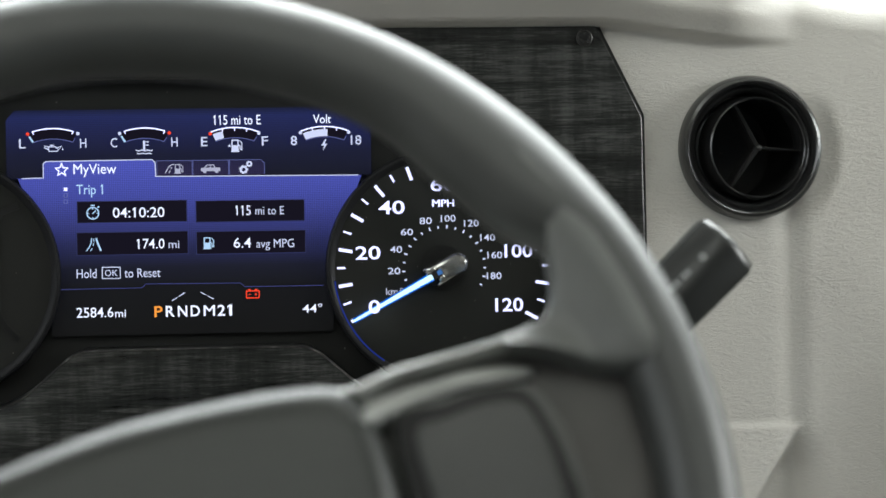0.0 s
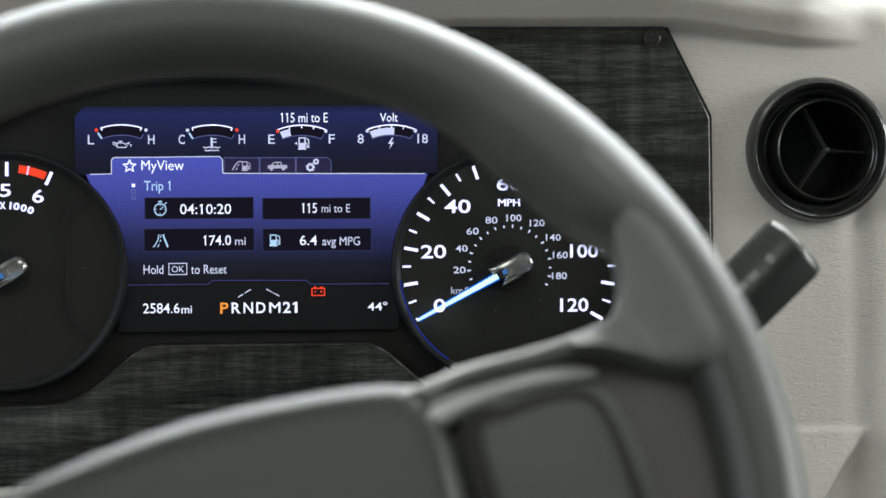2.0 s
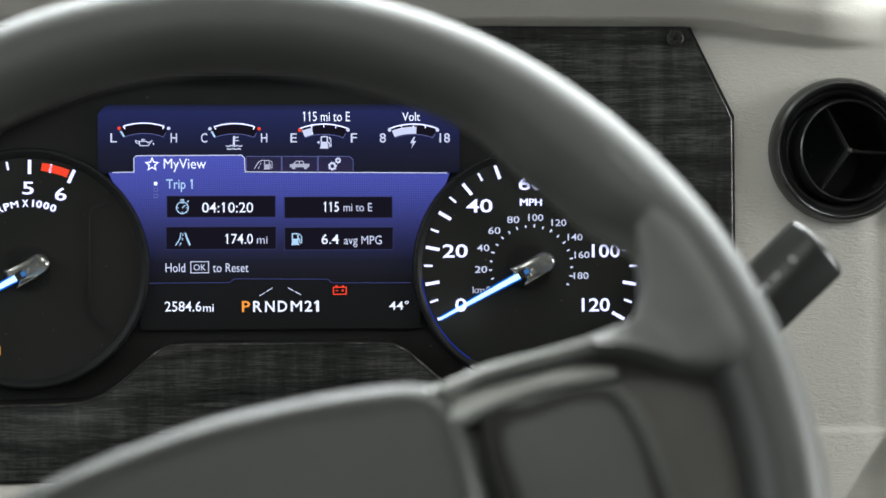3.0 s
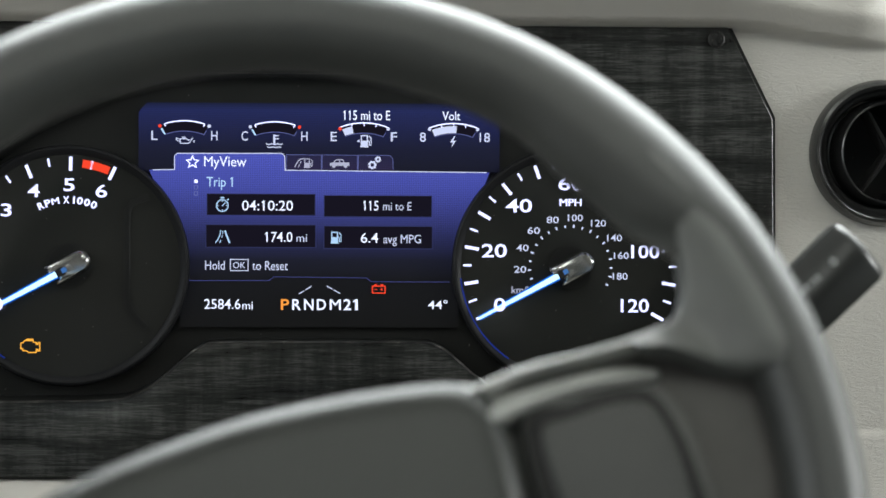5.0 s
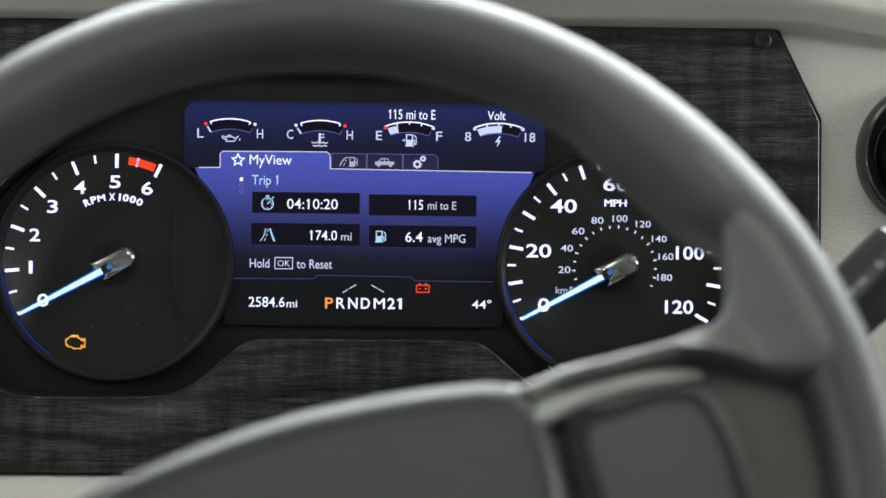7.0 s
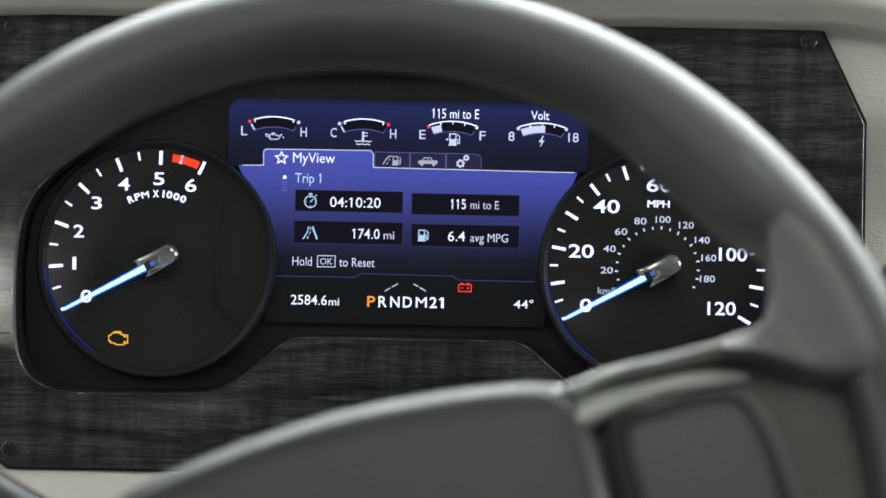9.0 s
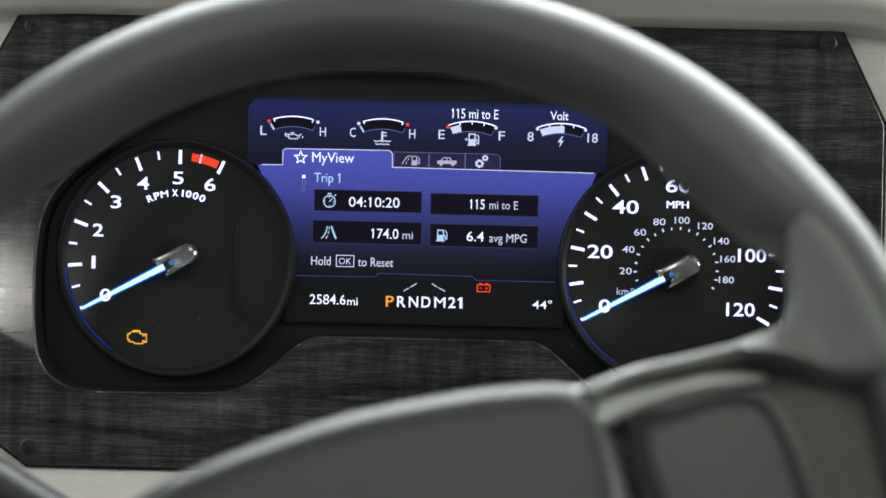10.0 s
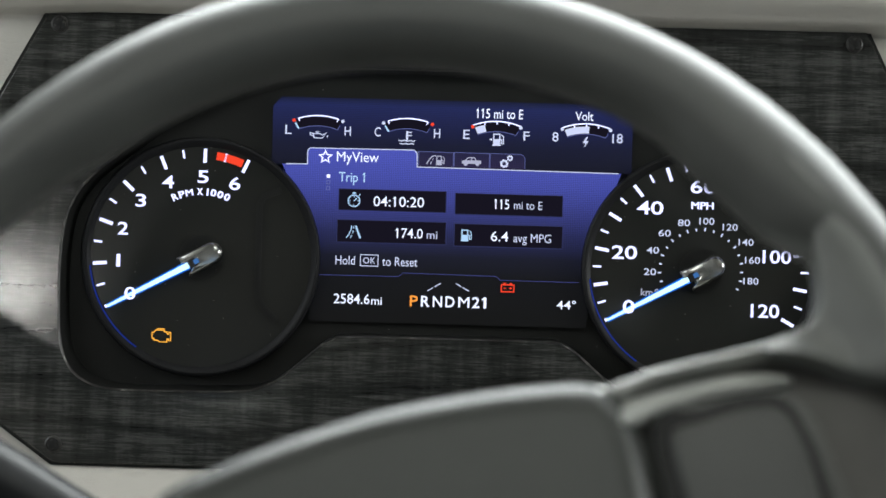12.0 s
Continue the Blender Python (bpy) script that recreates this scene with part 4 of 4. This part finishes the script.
def faded(bm):
    """Lets a ridge's outer end sink back into the spoke."""
    for v in bm.verts:
        v.co.y += 0.0085 * step(0.120, 0.148, abs(v.co.x))
    return bm


def mm_loop(pts, n=4):
    return [(x * MM, z * MM) for x, z in smooth_loop(pts, n)]


pad_half = [(0, 39.4), (34, 37.4), (60, 34.0), (75, 30.6), (83, 25.8), (87.6, 17), (89.5, 0), (86, -30), (74, -58), (50, -74), (0, -80)]
pad_loop = mm_loop(pad_half + [(-x, z) for x, z in pad_half[-2:0:-1]])
part("airbag_cover", cushion(pad_loop, 0.003, -0.012, 0.0135), PAD, wheel, "smooth grey padded centre cover")

def spoke(side):
    s = lambda pts, n=4: [(side * x, z) for x, z in mm_loop(pts, n)]
    arm = [(74, 26), (87, 28.6), (101, 30.2), (122, 29.6), (142, 29.0), (149, 28.0), (151, 25), (147, 22.5), (141, 23.4), (120, 24.0), (99, 25.0), (84, 22)]
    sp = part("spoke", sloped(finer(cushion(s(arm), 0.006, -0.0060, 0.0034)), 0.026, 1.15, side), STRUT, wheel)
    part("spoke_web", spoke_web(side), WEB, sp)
    base = [(70, 16), (110, 24), (146, 26), (164, 21), (180, 15), (190, 11), (190, -60), (150, -72), (110, -74), (70, -70)]
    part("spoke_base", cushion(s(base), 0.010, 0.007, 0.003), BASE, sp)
    ridge = [(80, 20.5), (97, 23.4), (118, 22.4), (138, 21.4), (146, 17.8), (149, 14.0), (145, 11.0), (137, 11.8), (116, 13.4), (96, 12.0), (82, 10)]
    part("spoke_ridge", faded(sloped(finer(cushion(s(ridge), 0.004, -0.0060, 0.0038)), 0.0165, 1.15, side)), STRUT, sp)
    frame_loop = [(93, 9), (116, 12.8), (136, 10.8), (146, 6.5), (150.5, -5), (152, -20), (151.5, -45), (140, -58), (110, -62), (93, -58)]
    part("button_bezel", cushion(s(frame_loop), 0.004, -0.0042, 0.0016), BEZEL, sp)
    # a black plate on the bezel paints the shaded gap round the button
    gap_loop = [(94, 7.4), (112, 10.0), (125, 10.4), (135.5, 8.9), (143, 3.6), (146.2, -10), (146.8, -24), (146, -43), (137, -53), (110, -57), (94, -53)]
    part("button_gap_shade", cushion(s(gap_loop), -0.0030, -0.0046, 0.0005), RECESS_SHADE, sp)
    b = [(99, 3.6), (112, 6.0), (125, 6.8), (134.5, 5.2), (140.6, 0.6), (143.2, -12), (142.8, -28), (141, -41), (135, -50), (112, -53.5), (98, -50), (97, -20)]
    part("button", cushion(s(b), -0.0035, -0.0062, 0.0024), BUTTON, sp, "dark grey rubber switch pad")


spoke(1)
spoke(-1)
part("hub_back", lathe([(0.0001, 0.052), (0.018, 0.052), (0.022, 0.04), (0.025, 0.018), (0.025, 0.004)], 64), GAP, wheel)

# ---- steering column with its two levers ----
column = thing("steering_column", "dark plastic steering column behind the wheel", "steering column", WHEEL @ pose(0, 0, 0, 0, 16.5, 0))
part("shroud", lathe([(0.0001, 0.054), (0.020, 0.054), (0.024, 0.062), (0.040, 0.13), (0.055, 0.33)], 64), LEVER, column)

# ---- gear lever: a squared knob on a stalk ----
GL = DASH @ Matrix.Translation((0.2165, -0.128, -0.0098)) @ pose(0, 0, 0, 0, -44, 0)
lever = thing("gear_lever", "dark grey plastic column lever with pale markings", "lever", GL)
bm = bmesh.new()
# cross-section across the knob: a bright upper chamfer, a flat face, a lower face turned away
section = [(-0.0155, 0.004), (-0.0155, -0.002), (-0.0035, -0.0088), (0.0085, -0.0064), (0.0145, -0.0015), (0.0150, 0.004), (0.0, 0.008)]
cuts = ((-0.085, 0.90, 0.0), (0.0150, 1.0, 0.0), (0.0180, 0.93, 0.0008), (0.0190, 0.82, 0.0015))
rings = [[bm.verts.new((x, y * s + dy, z * s)) for z, y in section] for x, s, dy in cuts]
for a, b in zip(rings, rings[1:]):
    for i in range(len(a)):
        bm.faces.new((a[i], a[(i + 1) % len(a)], b[(i + 1) % len(a)], b[i]))
bm.faces.new(rings[0])
bm.faces.new(rings[-1])
part("knob", bm, LEVER, lever)
PRINT = material("pale_grey_print", (0.24, 0.245, 0.245), 0.5)
part("dot_mark", lathe([(0.0001, -0.0078), (0.0019, -0.0078), (0.0020, -0.0064)], 20, 0.0045, 0.0045), PRINT, lever)
for x0, x1 in ((-0.0235, -0.0165), (-0.0155, -0.0095), (-0.0085, -0.0035)):
    part("printed_bar", box(x0, x1, -0.0078, -0.0064, 0.0030, 0.0058), PRINT, lever)
part("stalk", lathe([(0.0001, 0), (0.006, 0.0), (0.007, 0.13), (0.0001, 0.13)], 24), LEVER, lever).matrix_local = pose(-0.08, 0.0, 0, 0, 0, 90)

# ---- turn-signal stalk on the other side of the column ----
p0, p1 = Vector((-0.300, -0.172, -0.0265)), Vector((-0.030, -0.160, -0.1775))
axis = (p1 - p0)
sig = thing("indicator_stalk", "smooth dark grey indicator stalk on the steering column", "stalk", DASH @ Matrix.Translation(p0) @ axis.to_track_quat("Y", "Z").to_matrix().to_4x4())
L = axis.length
part("stalk_arm", lathe([(0.0001, -0.002), (0.010, 0.0), (0.0135, 0.004), (0.0145, 0.05), (0.0140, 0.14), (0.010, L - 0.02), (0.0001, L)], 40), STALK, sig)
